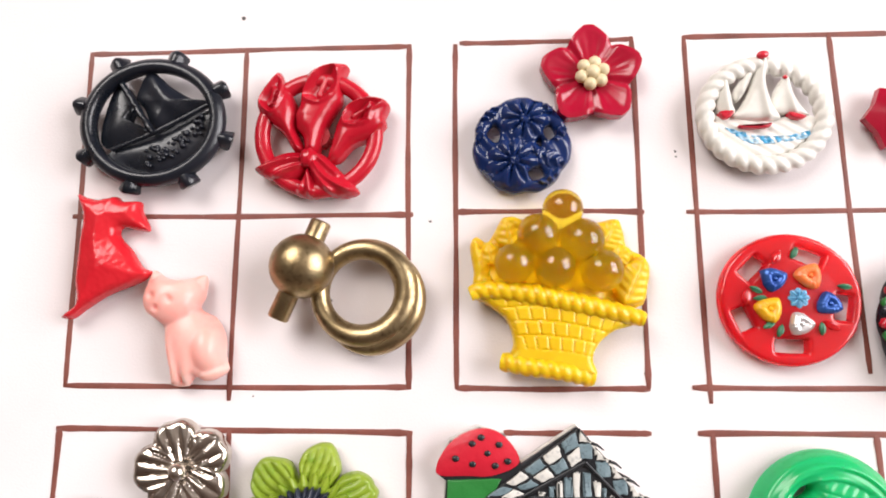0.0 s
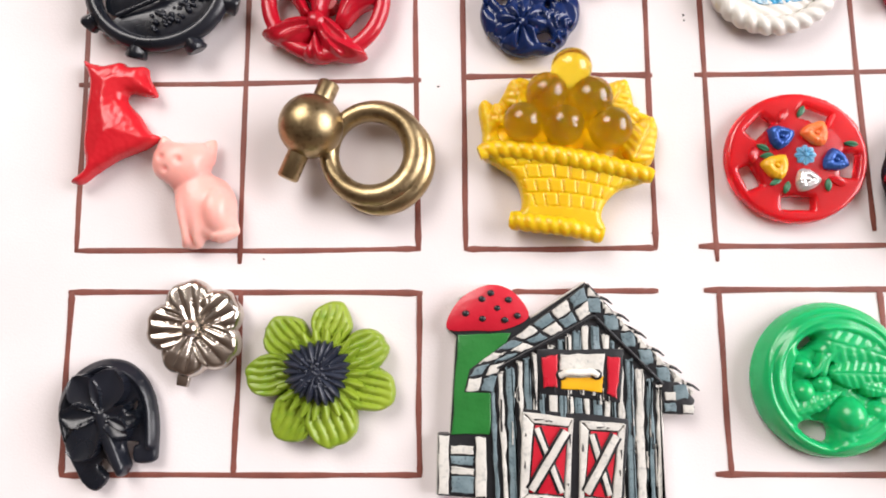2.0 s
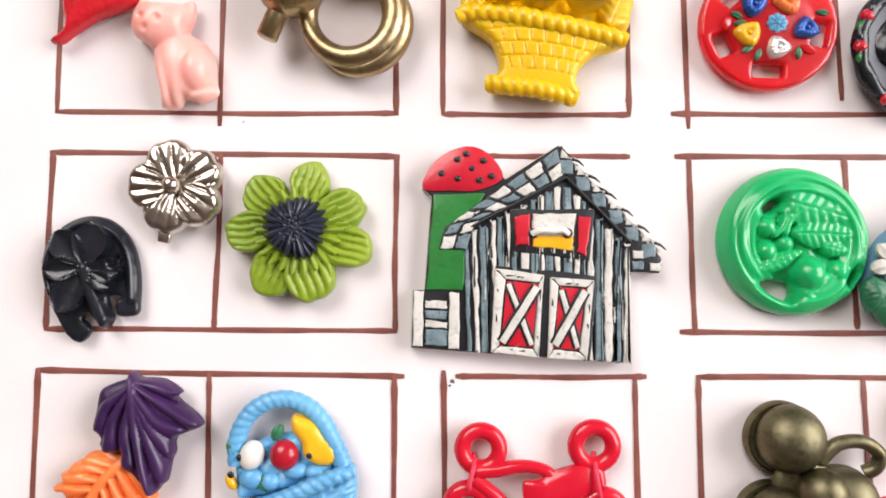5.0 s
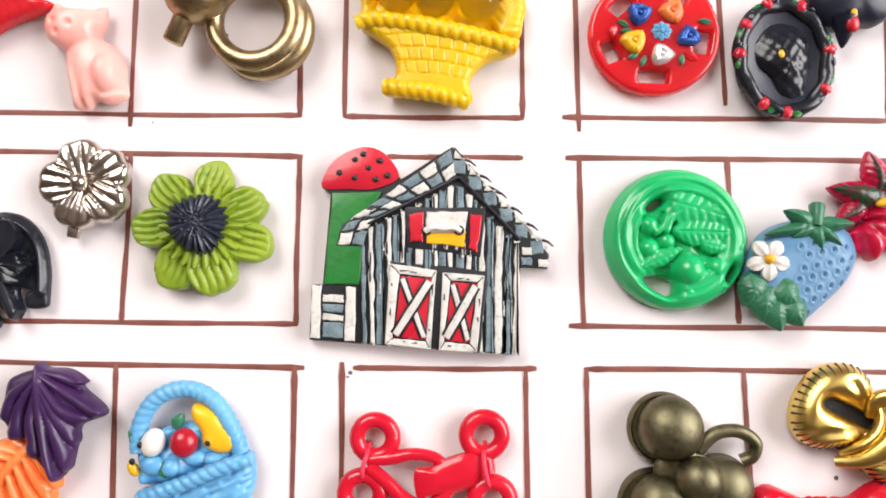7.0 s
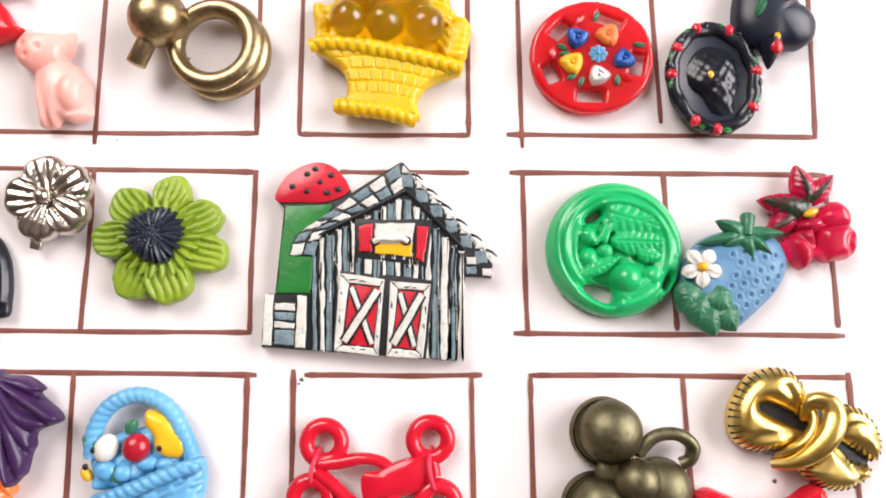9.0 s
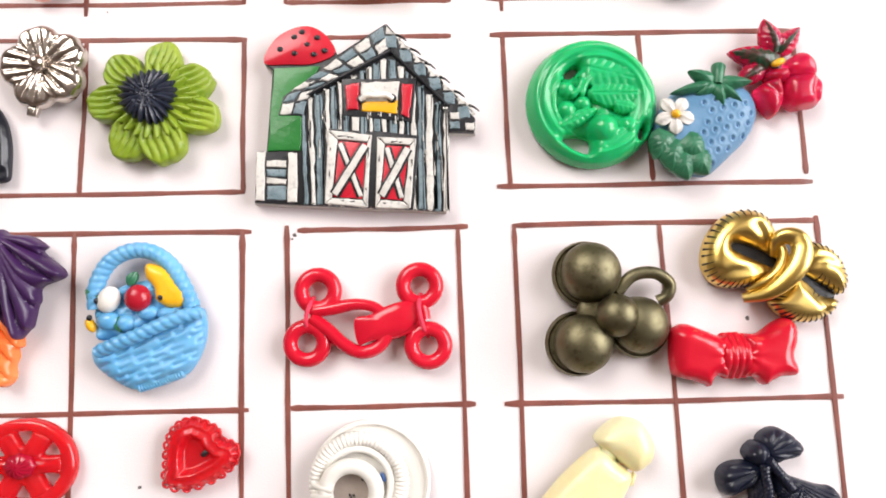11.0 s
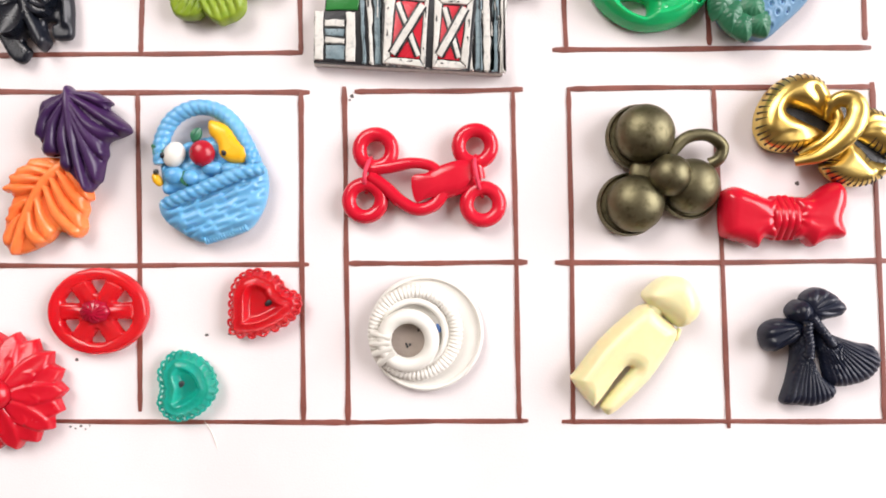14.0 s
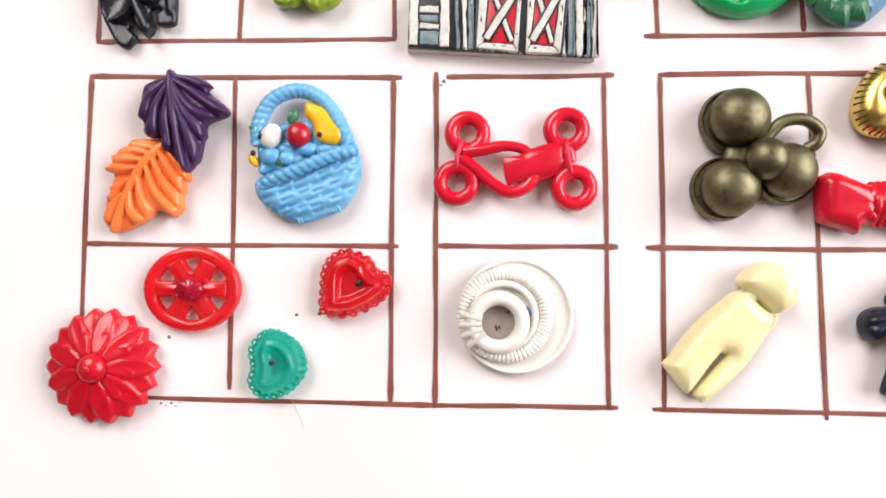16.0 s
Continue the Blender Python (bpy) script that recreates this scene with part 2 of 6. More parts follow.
def leaf_piece(name, parent, x, y, turn, length, wide, mat, z=2.0, high=1.3, ribs=6, label="", edge=0.16, fold=0.38):
    """A small moulded leaf with a notched edge, a midrib and slanting veins."""
    c, s = math.cos(radians(turn)), math.sin(radians(turn))
    outline = []
    n = 26
    for side in (1, -1):
        for i in range(n):
            u = i / n if side > 0 else 1 - i / n
            w = wide / 2 * math.sin(math.pi * (0.1 + 0.9 * u) ** 0.8) ** 0.8 * (1 - edge * ((u * ribs) % 1)) if u < 1 else 0
            outline.append((x + c * u * length - s * side * w, y + s * u * length + c * side * w))

    def h(px, py, q, a):
        u, v = c * (px - x) + s * (py - y), abs(-s * (px - x) + c * (py - y))
        return z + 0.7 + high * (1 - q ** 2) + fold * abs(math.sin(math.pi * ribs * (u - 0.9 * v) / length)) ** 0.7 * min(1, v / 0.5) * (1 - 0.4 * q) + 0.2 * math.exp(-v * v * 12)

    return part(name, relief(outline, h, 10, z - 0.3, centre=(x + c * length * 0.48, y + s * length * 0.48)), mat, parent, label)


def near(line, x, y):
    """The distance from (x, y) to a line of points, and the share of its length at the nearest place."""
    best, far, total = (1e9, 0.0), 0.0, 0.0
    for a, b in zip(line, line[1:]):
        ux, uy = b[0] - a[0], b[1] - a[1]
        n = math.hypot(ux, uy) or 1e-9
        k = min(1, max(0, ((x - a[0]) * ux + (y - a[1]) * uy) / (n * n)))
        d = math.hypot(x - a[0] - k * ux, y - a[1] - k * uy)
        if d < best[0]:
            best = (d, total + k * n)
        total += n
    return best[0], best[1] / (total or 1)


def within(loop, x, y):
    """The way to a closed outline, above 0 inside it."""
    hit = False
    for a, b in zip(loop, [*loop[1:], loop[0]]):
        if (a[1] > y) != (b[1] > y) and x < (b[0] - a[0]) * (y - a[1]) / (b[1] - a[1] + 1e-12) + a[0]:
            hit = not hit
    d = near([*loop, loop[0]], x, y)[0]
    return d if hit else -d


def grow(points, k):
    """An outline made larger about its middle."""
    x, y = sum(p[0] for p in points) / len(points), sum(p[1] for p in points) / len(points)
    return [(x + (p[0] - x) * k, y + (p[1] - y) * k) for p in points]


def flat_line(points, n=4, closed=False):
    return [(p.x, p.y) for p in spline(points, n, closed)]


def blade(x, y, foot, tip, wide, ribs=7, vein=0.22):
    """The height over its bed, 0 to about 1, of a moulded leaf between two points."""
    dx, dy = tip[0] - foot[0], tip[1] - foot[1]
    n = math.hypot(dx, dy)
    u, v = ((x - foot[0]) * dx + (y - foot[1]) * dy) / (n * n), abs((y - foot[1]) * dx - (x - foot[0]) * dy) / n
    if not 0 < u < 1:
        return 0.0
    w = wide / 2 * math.sin(math.pi * u ** 0.8) ** 0.75
    if v >= w:
        return 0.0
    q = v / w
    return 0.55 + 0.45 * (1 - q * q) - vein * abs(math.cos(math.pi * ribs * (u - 0.5 * v / n))) ** 3 * min(1, 3 * q) - 0.15 * math.exp(-v * v * 30)


def strands(thick, n, cut=0.25):
    """A radius for a rope: n slanting strands with hollows between."""
    return lambda s, w: thick * (1 - cut + cut * abs(math.sin(math.pi * n * s + w)) ** 0.7)


# ---- the room, the table and the card ----
def structure(name, bm, mat):
    return tagged(part(name, bm, mat, smooth=False), kind="structure")


# Plain unseen shell, added to shape reflections and bounced light.
structure("floor", box(-2500, -2500, -800, 2500, 2500, -750), WOOD)
structure("ceiling", box(-2500, -2500, 1750, 2500, 2500, 1800), CEIL)
structure("wall_north", box(-2600, 2500, -800, 2600, 2600, 1800), WALL)
structure("wall_south", box(-2600, -2600, -800, 2600, -2500, 1800), WALL)
structure("wall_east", box(2500, -2500, -800, 2600, 2500, 1800), WALL)
structure("wall_west", box(-2600, -2500, -800, -2500, 2500, 1800), WALL)
table = thing("table", 0, 0, "dark brown wooden table under the card", "table", group="furniture")
part("tabletop", box(-600, -400, -26, 600, 400, -1), WOOD, table, smooth=False)
for x in (-570, 570):
    for y in (-370, 370):
        part("leg", box(x - 25, y - 25, -750, x + 25, y + 25, -26), WOOD, table, smooth=False)

card = thing("card", 0, 0, "white cardboard sheet ruled in brown marker, lying on the table", "card", group="card")
part("sheet", box(-110, -125, -1, 170, 150, 0), PAPER, card, smooth=False)


def stroke(x0, y0, x1, y1, high, wide=1.06):
    """A hand-drawn marker line: wavering width and course, blunt ends."""
    rnd = random.Random(int(x0 * 37 + y0 * 91 + x1 * 13))
    n = 26
    d = Vector((x1 - x0, y1 - y0, 0))
    nor = Vector((-d.y, d.x, 0)).normalized()
    bow, phase = rnd.uniform(-0.18, 0.18), rnd.uniform(0, 6)
    left, right = [], []
    for i in range(n + 1):
        u = i / n
        p = Vector((x0, y0, 0)) + d * u + nor * (bow * math.sin(math.pi * u) + 0.05 * math.sin(9 * u + phase))
        w = wide * (0.44 + 0.05 * math.sin(14 * u + phase) + rnd.uniform(-0.03, 0.03))
        if i in (0, n):
            w *= 0.75
        elif i in (1, n - 1):
            w *= 1.2
        left.append(p + nor * w), right.append(p - nor * w)
    return slab(left + right[::-1], 0.0, high, 0.02)


STROKES = [
    (-69.4, 102.2, -8, 102.5), (-70.7, 70.7, -7.6, 70.2), (-70.3, 40.1, -8, 39.3),
    (-69, 102.6, -69.9, 40), (-39.1, 102.6, -40.4, 37.2), (-8.3, 102.9, -8.4, 39),
    (1.2, 102.9, 33.5, 103), (0, 70.5, 34.1, 70.1), (0, 39.1, 33.6, 38.8),
    (0.4, 102.7, 0, 38.9), (33.3, 103.5, 33.3, 38.8),
    (42.8, 103.1, 103, 103), (41.6, 70, 104, 69.8), (40.8, 38.9, 102, 38.2),
    (43, 103.4, 43.9, 36.2), (69.6, 103.4, 71.3, 41.1), (102.5, 103, 101.6, 38),
    (-71, 32.6, -7.8, 31.5), (-71.3, 0.9, -8.4, 0.3),
    (-70.4, 32.7, -71, 0.8), (-40, 32.2, -40.9, 0.6), (-8.3, 31.9, -8.7, 0.1),
    (8, 31.5, 33.4, 31.3),
    (41.3, 31.2, 103, 30.5), (41.6, 0, 104.6, -0.6),
    (43.9, 31.2, 44.3, -0.1), (71.3, 30.8, 72.8, 0.4), (102.8, 30.7, 103.5, 0.9),
    (-72.3, -6.4, -7, -7.6), (-73, -41.4, -7.6, -42), (-73.3, -72.4, 0.1, -73.6), (-0.4, -73.6, 35.7, -73.7),
    (-72.2, -6, -73.2, -72.6), (-41.6, -7, -41.8, -71), (-8.8, -7.4, -9.1, -73.4),
    (2, -7.6, 35.6, -7.8), (0.4, -42, 36, -42.2), (-0.1, -6.6, -0.2, -74.2), (33.6, -8.2, 33.9, -74),
    (44.3, -7.8, 105.0, -8.5), (41.5, -42.4, 107.2, -42.9), (42.3, -73.9, 109.2, -74.6),
    (44.7, -7.7, 44.6, -74.2), (73.4, -8.3, 75.3, -75.6), (104.6, -7.5, 106, -74.2),
]
for i, a in enumerate(STROKES):
    part("marker_line", stroke(*a, 0.04 + 0.004 * i), INK, card, "brown marker line")

# ---- button materials ----
BLACK = material("black_glass", (0.005, 0.007, 0.011), 0.27, second=(0.012, 0.014, 0.022), bump=0.1, clear=0.1)
NAVY = material("navy_plastic", (0.006, 0.018, 0.085), 0.17, second=(0.009, 0.028, 0.12), bump=0.12, clear=0.2)
INKBLUE = material("blue_black_plastic", (0.005, 0.008, 0.020), 0.36, second=(0.010, 0.014, 0.032), bump=0.1)
RED = material("red_plastic", (0.56, 0.006, 0.024), 0.18, second=(0.66, 0.012, 0.034), bump=0.12, clear=0.15)
DEEP_RED = material("deep_red_plastic", (0.42, 0.005, 0.018), 0.2, second=(0.50, 0.010, 0.026), bump=0.2, clear=0.15)
ROUGH_RED = material("pitted_red_plastic", (0.55, 0.012, 0.022), 0.2, second=(0.62, 0.02, 0.03), bump=0.4, bump_scale=600)
CLEAR_RED = material("translucent_red_plastic", (0.92, 0.012, 0.028), 0.18, second=(0.97, 0.03, 0.04), bump=0.1, clear=0.2, through=0.55, depth=0.003)
TRUE_RED = material("glassy_red_plastic", (0.50, 0.004, 0.016), 0.24, second=(0.58, 0.008, 0.022), bump=0.1, clear=0.1, depth=0.0015)
CHERRY = material("dark_red_paint", (0.36, 0.008, 0.02), 0.22, second=(0.46, 0.012, 0.03), bump=0.15)
CLEAR_PINK = material("translucent_crimson_plastic", (0.74, 0.010, 0.075), 0.16, second=(0.84, 0.03, 0.12), bump=0.15, clear=0.2, through=0.5, depth=0.003)
CRIMSON = material("crimson_plastic", (0.35, 0.004, 0.024), 0.18, second=(0.43, 0.007, 0.034), bump=0.1, clear=0.3)
CREAM = material("cream_paint", (0.72, 0.60, 0.36), 0.4, second=(0.80, 0.70, 0.48), bump=0.2, dirt=(0.45, 0.33, 0.14))
GREY_BEIGE = material("grey_beige_floor", (0.36, 0.30, 0.26), 0.8, second=(0.44, 0.38, 0.33), bump=0.3)
WHITE = material("white_plastic", (0.74, 0.72, 0.66), 0.35, second=(0.82, 0.80, 0.75), bump=0.12)
IVORY = material("pale_yellow_plastic", (0.82, 0.75, 0.42), 0.3, second=(0.88, 0.82, 0.52), scale=60, bump=0.12, depth=0.001)
PINK = material("pink_plastic", (0.93, 0.42, 0.37), 0.3, second=(0.97, 0.52, 0.46), scale=70, bump=0.15, depth=0.003)
BRASS = material("aged_brass", (0.34, 0.25, 0.13), 0.33, 1.0, second=(0.52, 0.41, 0.24), scale=180, amount=0.9, bump=0.15, dirt=(0.13, 0.085, 0.04))
BRONZE = material("olive_bronze", (0.145, 0.13, 0.075), 0.46, 1.0, second=(0.225, 0.205, 0.125), scale=160, amount=0.9, bump=0.2, dirt=(0.06, 0.05, 0.025))
GOLD = material("polished_gold", (0.72, 0.50, 0.13), 0.3, 1.0, second=(0.82, 0.63, 0.22), scale=150, bump=0.08)
SILVER = material("chrome_silver", (0.54, 0.49, 0.44), 0.22, 1.0, second=(0.68, 0.63, 0.56), bump=0.05)
YELLOW = material("yellow_plastic", (0.74, 0.46, 0.005), 0.3, second=(0.80, 0.53, 0.008), bump=0.08, depth=0.0025)
AMBER = material("clear_amber_plastic", (1.0, 0.72, 0.04), 0.05, second=(1.0, 0.80, 0.08), bump=0.02, through=0.92, depth=0.003)
LIME = material("lime_enamel", (0.19, 0.29, 0.018), 0.36, second=(0.29, 0.385, 0.03), bump=0.2, clear=0.1, dirt=(0.14, 0.27, 0.01))
SLATE = material("slate_blue_enamel", (0.014, 0.018, 0.032), 0.32, second=(0.035, 0.042, 0.064), scale=400, bump=0.3)
GREEN = material("jade_green_plastic", (0.008, 0.42, 0.135), 0.22, second=(0.014, 0.50, 0.17), bump=0.08, clear=0.1, depth=0.004)
BARN_GREEN = material("green_paint", (0.015, 0.15, 0.025), 0.3, second=(0.025, 0.21, 0.04), bump=0.3, clear=0.2)
BARN_RED = material("red_paint", (0.52, 0.012, 0.03), 0.28, second=(0.62, 0.02, 0.04), bump=0.25, clear=0.2)
BARN_BLUE = material("grey_blue_paint", (0.12, 0.18, 0.205), 0.35, second=(0.24, 0.32, 0.35), scale=500, amount=0.8, bump=0.4, dirt=(0.03, 0.05, 0.07))
BARN_WHITE = material("chalky_white_paint", (0.60, 0.585, 0.54), 0.4, second=(0.75, 0.73, 0.68), scale=300, bump=0.4, dirt=(0.35, 0.36, 0.35))
# Black barn paint; also fills gaps and holes where shade would fall.
BARN_BLACK = material("black_paint_and_shade", (0.008, 0.009, 0.012), 0.35, bump=0.3)
BERRY_BLUE = material("soft_blue_plastic", (0.09, 0.225, 0.38), 0.4, second=(0.16, 0.32, 0.50), scale=200, bump=0.2)
BERRY_DARK = material("deep_blue", (0.03, 0.09, 0.26), 0.4, bump=0.1)
LEAF = material("dull_green_paint", (0.02, 0.13, 0.065), 0.35, second=(0.04, 0.20, 0.10), scale=300, bump=0.25)
DARK_LEAF = material("dark_green_paint", (0.012, 0.06, 0.03), 0.3, second=(0.10, 0.02, 0.025), scale=500, amount=0.5, bump=0.3)
SKY = material("sky_blue_plastic", (0.12, 0.37, 0.63), 0.28, second=(0.17, 0.45, 0.70), scale=80, bump=0.1, depth=0.0025)
SUN = material("golden_yellow_paint", (0.82, 0.42, 0.015), 0.25, second=(0.88, 0.50, 0.02), bump=0.1, clear=0.2)
SEA = material("sea_blue_paint", (0.05, 0.33, 0.58), 0.35, second=(0.55, 0.68, 0.75), scale=900, amount=0.35, bump=0.3)
ROYAL = material("royal_blue_foil", (0.02, 0.07, 0.32), 0.25, 0.4, second=(0.05, 0.16, 0.50), bump=0.15)
FOIL = material("silver_foil", (0.70, 0.68, 0.68), 0.22, 0.6, bump=0.15)
ORANGE = material("orange_plastic", (0.84, 0.19, 0.045), 0.24, second=(0.90, 0.27, 0.08), scale=90, bump=0.12, depth=0.001)
PURPLE = material("deep_purple_plastic", (0.030, 0.010, 0.055), 0.34, second=(0.055, 0.016, 0.085), scale=120, bump=0.15)
TEAL = material("clear_teal_plastic", (0.02, 0.76, 0.61), 0.12, second=(0.04, 0.82, 0.68), bump=0.05, through=0.75, depth=0.003)
THREAD = material("red_thread", (0.75, 0.04, 0.09), 0.6, bump=0.5, bump_scale=3000)
COTTON = material("white_thread", (0.80, 0.78, 0.72), 0.7, bump=0.5, bump_scale=3000)
GREY_SPECK = material("grey_hole", (0.10, 0.09, 0.085), 0.9, bump=0.1)


def shank(parent, high, mat, x=0.0, y=0.0, r=2.0):
    """The stub under a button by which it stands on the card."""
    part("shank", tube([(x, y, 0), (x, y, high * 0.5), (x, y, high)], r, sides=16), mat, parent)


def daisy(name, parent, x, y, z, r, n, mat, heart=None, turn=0.0, fat=1.0, thick=0.5, lift=0.8, ridges=2):
    """A flower of n petals round a bead."""
    bm = bmesh.new()
    for i in range(n):
        petal(r, TAU * r / n * 0.75 * fat, thick, ridges, lift, 0.62, 0.25, turn + TAU * i / n, x, y, z, bm=bm, nu=9, nv=8)
    f = part(name, bm, mat, parent)
    part("bead", ball(x, y, z + thick + lift * 0.8, r * 0.24, n=12), heart or mat, f)
    return f


# ---- black ship's wheel ----
def ship_wheel():
    t = thing("ship_wheel_button", -54.8, 87.3, "glossy black button moulded as a ship's wheel with a sailing boat")
    z = 3.6
    t.scale = (1.0, 0.9, 1.0)
    part("rim", tube(circle(11.9, 72, z=z), lambda s, w: 1.45 + 0.1 * math.cos(3 * w), True, 18, 1.1), BLACK, t)
    for i in range(8):
        a = radians(-16 + 45 * i)
        d = Vector((math.cos(a), math.sin(a), 0))
        part("handle", tube([d * 12.6 + Vector((0, 0, z - .4)), d * 13.5 + Vector((0, 0, z - .6)), d * 14.6 + Vector((0, 0, z - .8)), d * 14.9 + Vector((0, 0, z - .9))], lambda s, w: (1.6 + 0.35 * s if s < 0.95 else 1.6) + 0.14 * math.cos(4 * w), sides=16), BLACK, t)
    part("mainsail", relief(spline([(-1.2, 10.9), (3.1, 7.4), (7, 4.9), (9.9, 4.2), (5, 0.6), (0.2, -2.2), (-1.6, 2.5), (-3.4, 5.6)], 5, True), lambda x, y, s, a: 3.2 + 1.7 * (1 - s * s) + 0.15 * math.sin(1.2 * x + y), base=1.5), BLACK, t)
    part("jib", relief(spline([(-7.0, 8.8), (-9.4, 2), (-9.6, -4.4), (-5, -5.0), (-1.6, -1.2), (-4.6, 0.6), (-3.6, 4.5)], 5, True), lambda x, y, s, a: 2.8 + 1.2 * (1 - s * s), base=1.4, centre=(-6.0, 1.0)), BLACK, t)
    part("hull", relief(spline([(-8.6, -6.6), (0, -2.4), (10.4, 2.8), (11.2, -2), (9.4, -6.8), (4.4, -10.2), (-1.6, -10.6)], 5, True), lambda x, y, s, a: 2.9 + 0.9 * (1 - s * s), base=1.4), BLACK, t)
    part("mast", tube(spline([(-6.2, 8.3, 3.6), (-3, 3.2, 4.6), (0.6, -2.7, 4.6)], 14), rope(0.62, 10, 0.3), sides=12), BLACK, t)
    part("boom", tube(spline([(-7.4, -5.6, 3.5), (0.6, -2.4, 4.3), (10.2, 3.4, 3.9)], 8), 0.45, sides=10), BLACK, t)
    rnd, bm = random.Random(3), bmesh.new()
    for _ in range(46):
        u = rnd.random()
        ball(-1 + 10 * u + rnd.uniform(-.6, .6), -7.6 + 7.2 * u * u + rnd.uniform(-1.6, 2.2), 3.7 + rnd.uniform(0, .3), rnd.uniform(.35, .65), n=8, bm=bm)
    tagged(part("spray", bm, BLACK, t), kind="stuff")
    shank(t, 3, BLACK, 1, -4)


ship_wheel()


# ---- red callas in a ring ----
def calla_button():
    t = thing("calla_lily_button", -24.5, 84.5, "bright red plastic ring button with three calla lilies and a bow")
    part("ring", tube(circle(10.3, 64, z=3.0), lambda s, w: 1.35 + 0.1 * math.cos(2 * w), True, 16), DEEP_RED, t)

    def lily(outline, mouth, spadix):
        m = flat_line(mouth, 4, True)
        rod = flat_line(spadix, 4)

        def h(x, y, d):
            z = 2.6 + 2.9 * rounded(d, 2.6)
            k = within(m, x, y)
            if k > -0.6:
                z += 0.45 * math.exp(-((k + 0.05) / 0.4) ** 2)
            if k > 0:
                z -= 1.9 * min(1, k / 1.5)
                q = near(rod, x, y)[0] / 0.55
                if q < 1:
                    z += 0.9 * math.sqrt(1 - q * q)
            return z

        part("lily", puff([spline(grow(outline, 1.06), 5, True)], h, 1.6, 0.28), DEEP_RED, t)

    lily([(-7.2, 11.6), (-6.2, 9.4), (-4.8, 7.1), (-4.1, 4.1), (-4.2, 1.3), (-2.7, -2.5), (-4.5, -2.6), (-6.3, 0.3), (-8.8, 2.6), (-10.6, 4.2), (-11.1, 6.3), (-9.9, 8.7), (-8.4, 10.7)], [(-7.3, 11.0), (-6.5, 8.8), (-7.0, 6.0), (-8.1, 3.8), (-9.7, 4.7), (-10.6, 6.3), (-9.5, 8.4)], [(-7.9, 8.4), (-8.6, 5.7)])
    lily([(-1.9, 11.3), (0.3, 12.6), (3.0, 13.1), (5.0, 12.6), (4.7, 11.3), (3.9, 9.2), (4.1, 6.5), (2.7, 3.9), (1.2, 1.2), (0.0, -2.9), (-2.2, -2.9), (-2.6, -0.2), (-3.8, 1.5), (-4.0, 4.1), (-3.3, 5.7), (-3.0, 7.8)], [(3.2, 12.5), (3.5, 9.2), (2.7, 7.1), (0.5, 5.6), (-1.5, 5.9), (-2.9, 7.2), (-2.2, 8.9), (-0.7, 11.0), (0.9, 12.3)], [(1.4, 10.3), (0.2, 7.2)])
    lily([(4.6, 4.4), (6.1, 6.0), (8.7, 6.8), (11.2, 6.4), (12.6, 5.2), (11.9, 3.1), (11.9, 1.4), (9.9, -0.6), (6.4, -2.2), (4.0, -4.7), (2.0, -4.4), (2.7, -1.3), (3.4, 1.4)], [(4.7, 2.8), (5.7, 4.9), (8.6, 6.1), (11.7, 5.7), (9.7, 3.7), (9.1, 1.9), (6.6, 1.2), (4.9, 1.6)], [(9.6, 5.1), (6.6, 3.0)])

    def ribbon(outline, folds, high):
        lines = [flat_line(f, 4) for f in folds]

        def h(x, y, d):
            return 2.8 + high * rounded(d, 2.0) + sum(0.75 * math.exp(-(near(f, x, y)[0] / 0.45) ** 2) for f in lines) * min(1, d + 0.2)

        part("ribbon", puff([spline(outline, 5, True)], h, 1.6, 0.28), DEEP_RED, t)

    ribbon([(-2.0, -3.8), (-5.0, -3.1), (-8.1, -4.0), (-11.1, -5.8), (-11.2, -6.7), (-8.6, -8.2), (-5.0, -8.9), (-2.1, -7.1)], [[(-2.6, -4.6), (-6.6, -5.2), (-10.5, -6.4)], [(-2.5, -5.9), (-5.6, -6.8), (-7.6, -7.9)]], 2.0)
    ribbon([(-1.9, -6.1), (-2.9, -8.1), (-4.5, -10.0), (-3.6, -11.2), (-1.1, -11.7), (0.8, -11.0), (-0.3, -8.4), (-1.2, -6.3)], [[(-1.7, -6.7), (-3.0, -10.8)], [(-1.5, -6.7), (-1.2, -11.2)]], 1.8)
    ribbon([(-1.8, -3.0), (1.1, -3.7), (3.8, -6.4), (7.2, -10.0), (6.8, -11.2), (4.0, -11.6), (0.6, -10.7), (-1.1, -8.0), (-2.2, -5.2)], [[(-1.3, -4.4), (1.6, -8.2), (5.8, -10.7)], [(-1.3, -5.8), (0.8, -8.9), (2.8, -11.0)], [(0.0, -4.2), (3.6, -7.6)]], 2.2)
    part("knot", ball(*[(-1.4, -4.7)][0], 4.6, 1.7, 1.9, 1.4, 18, shape=lambda d: 1 + 0.06 * math.sin(9 * d.x)), DEEP_RED, t)
    shank(t, 3, DEEP_RED, 0, 0)


calla_button()


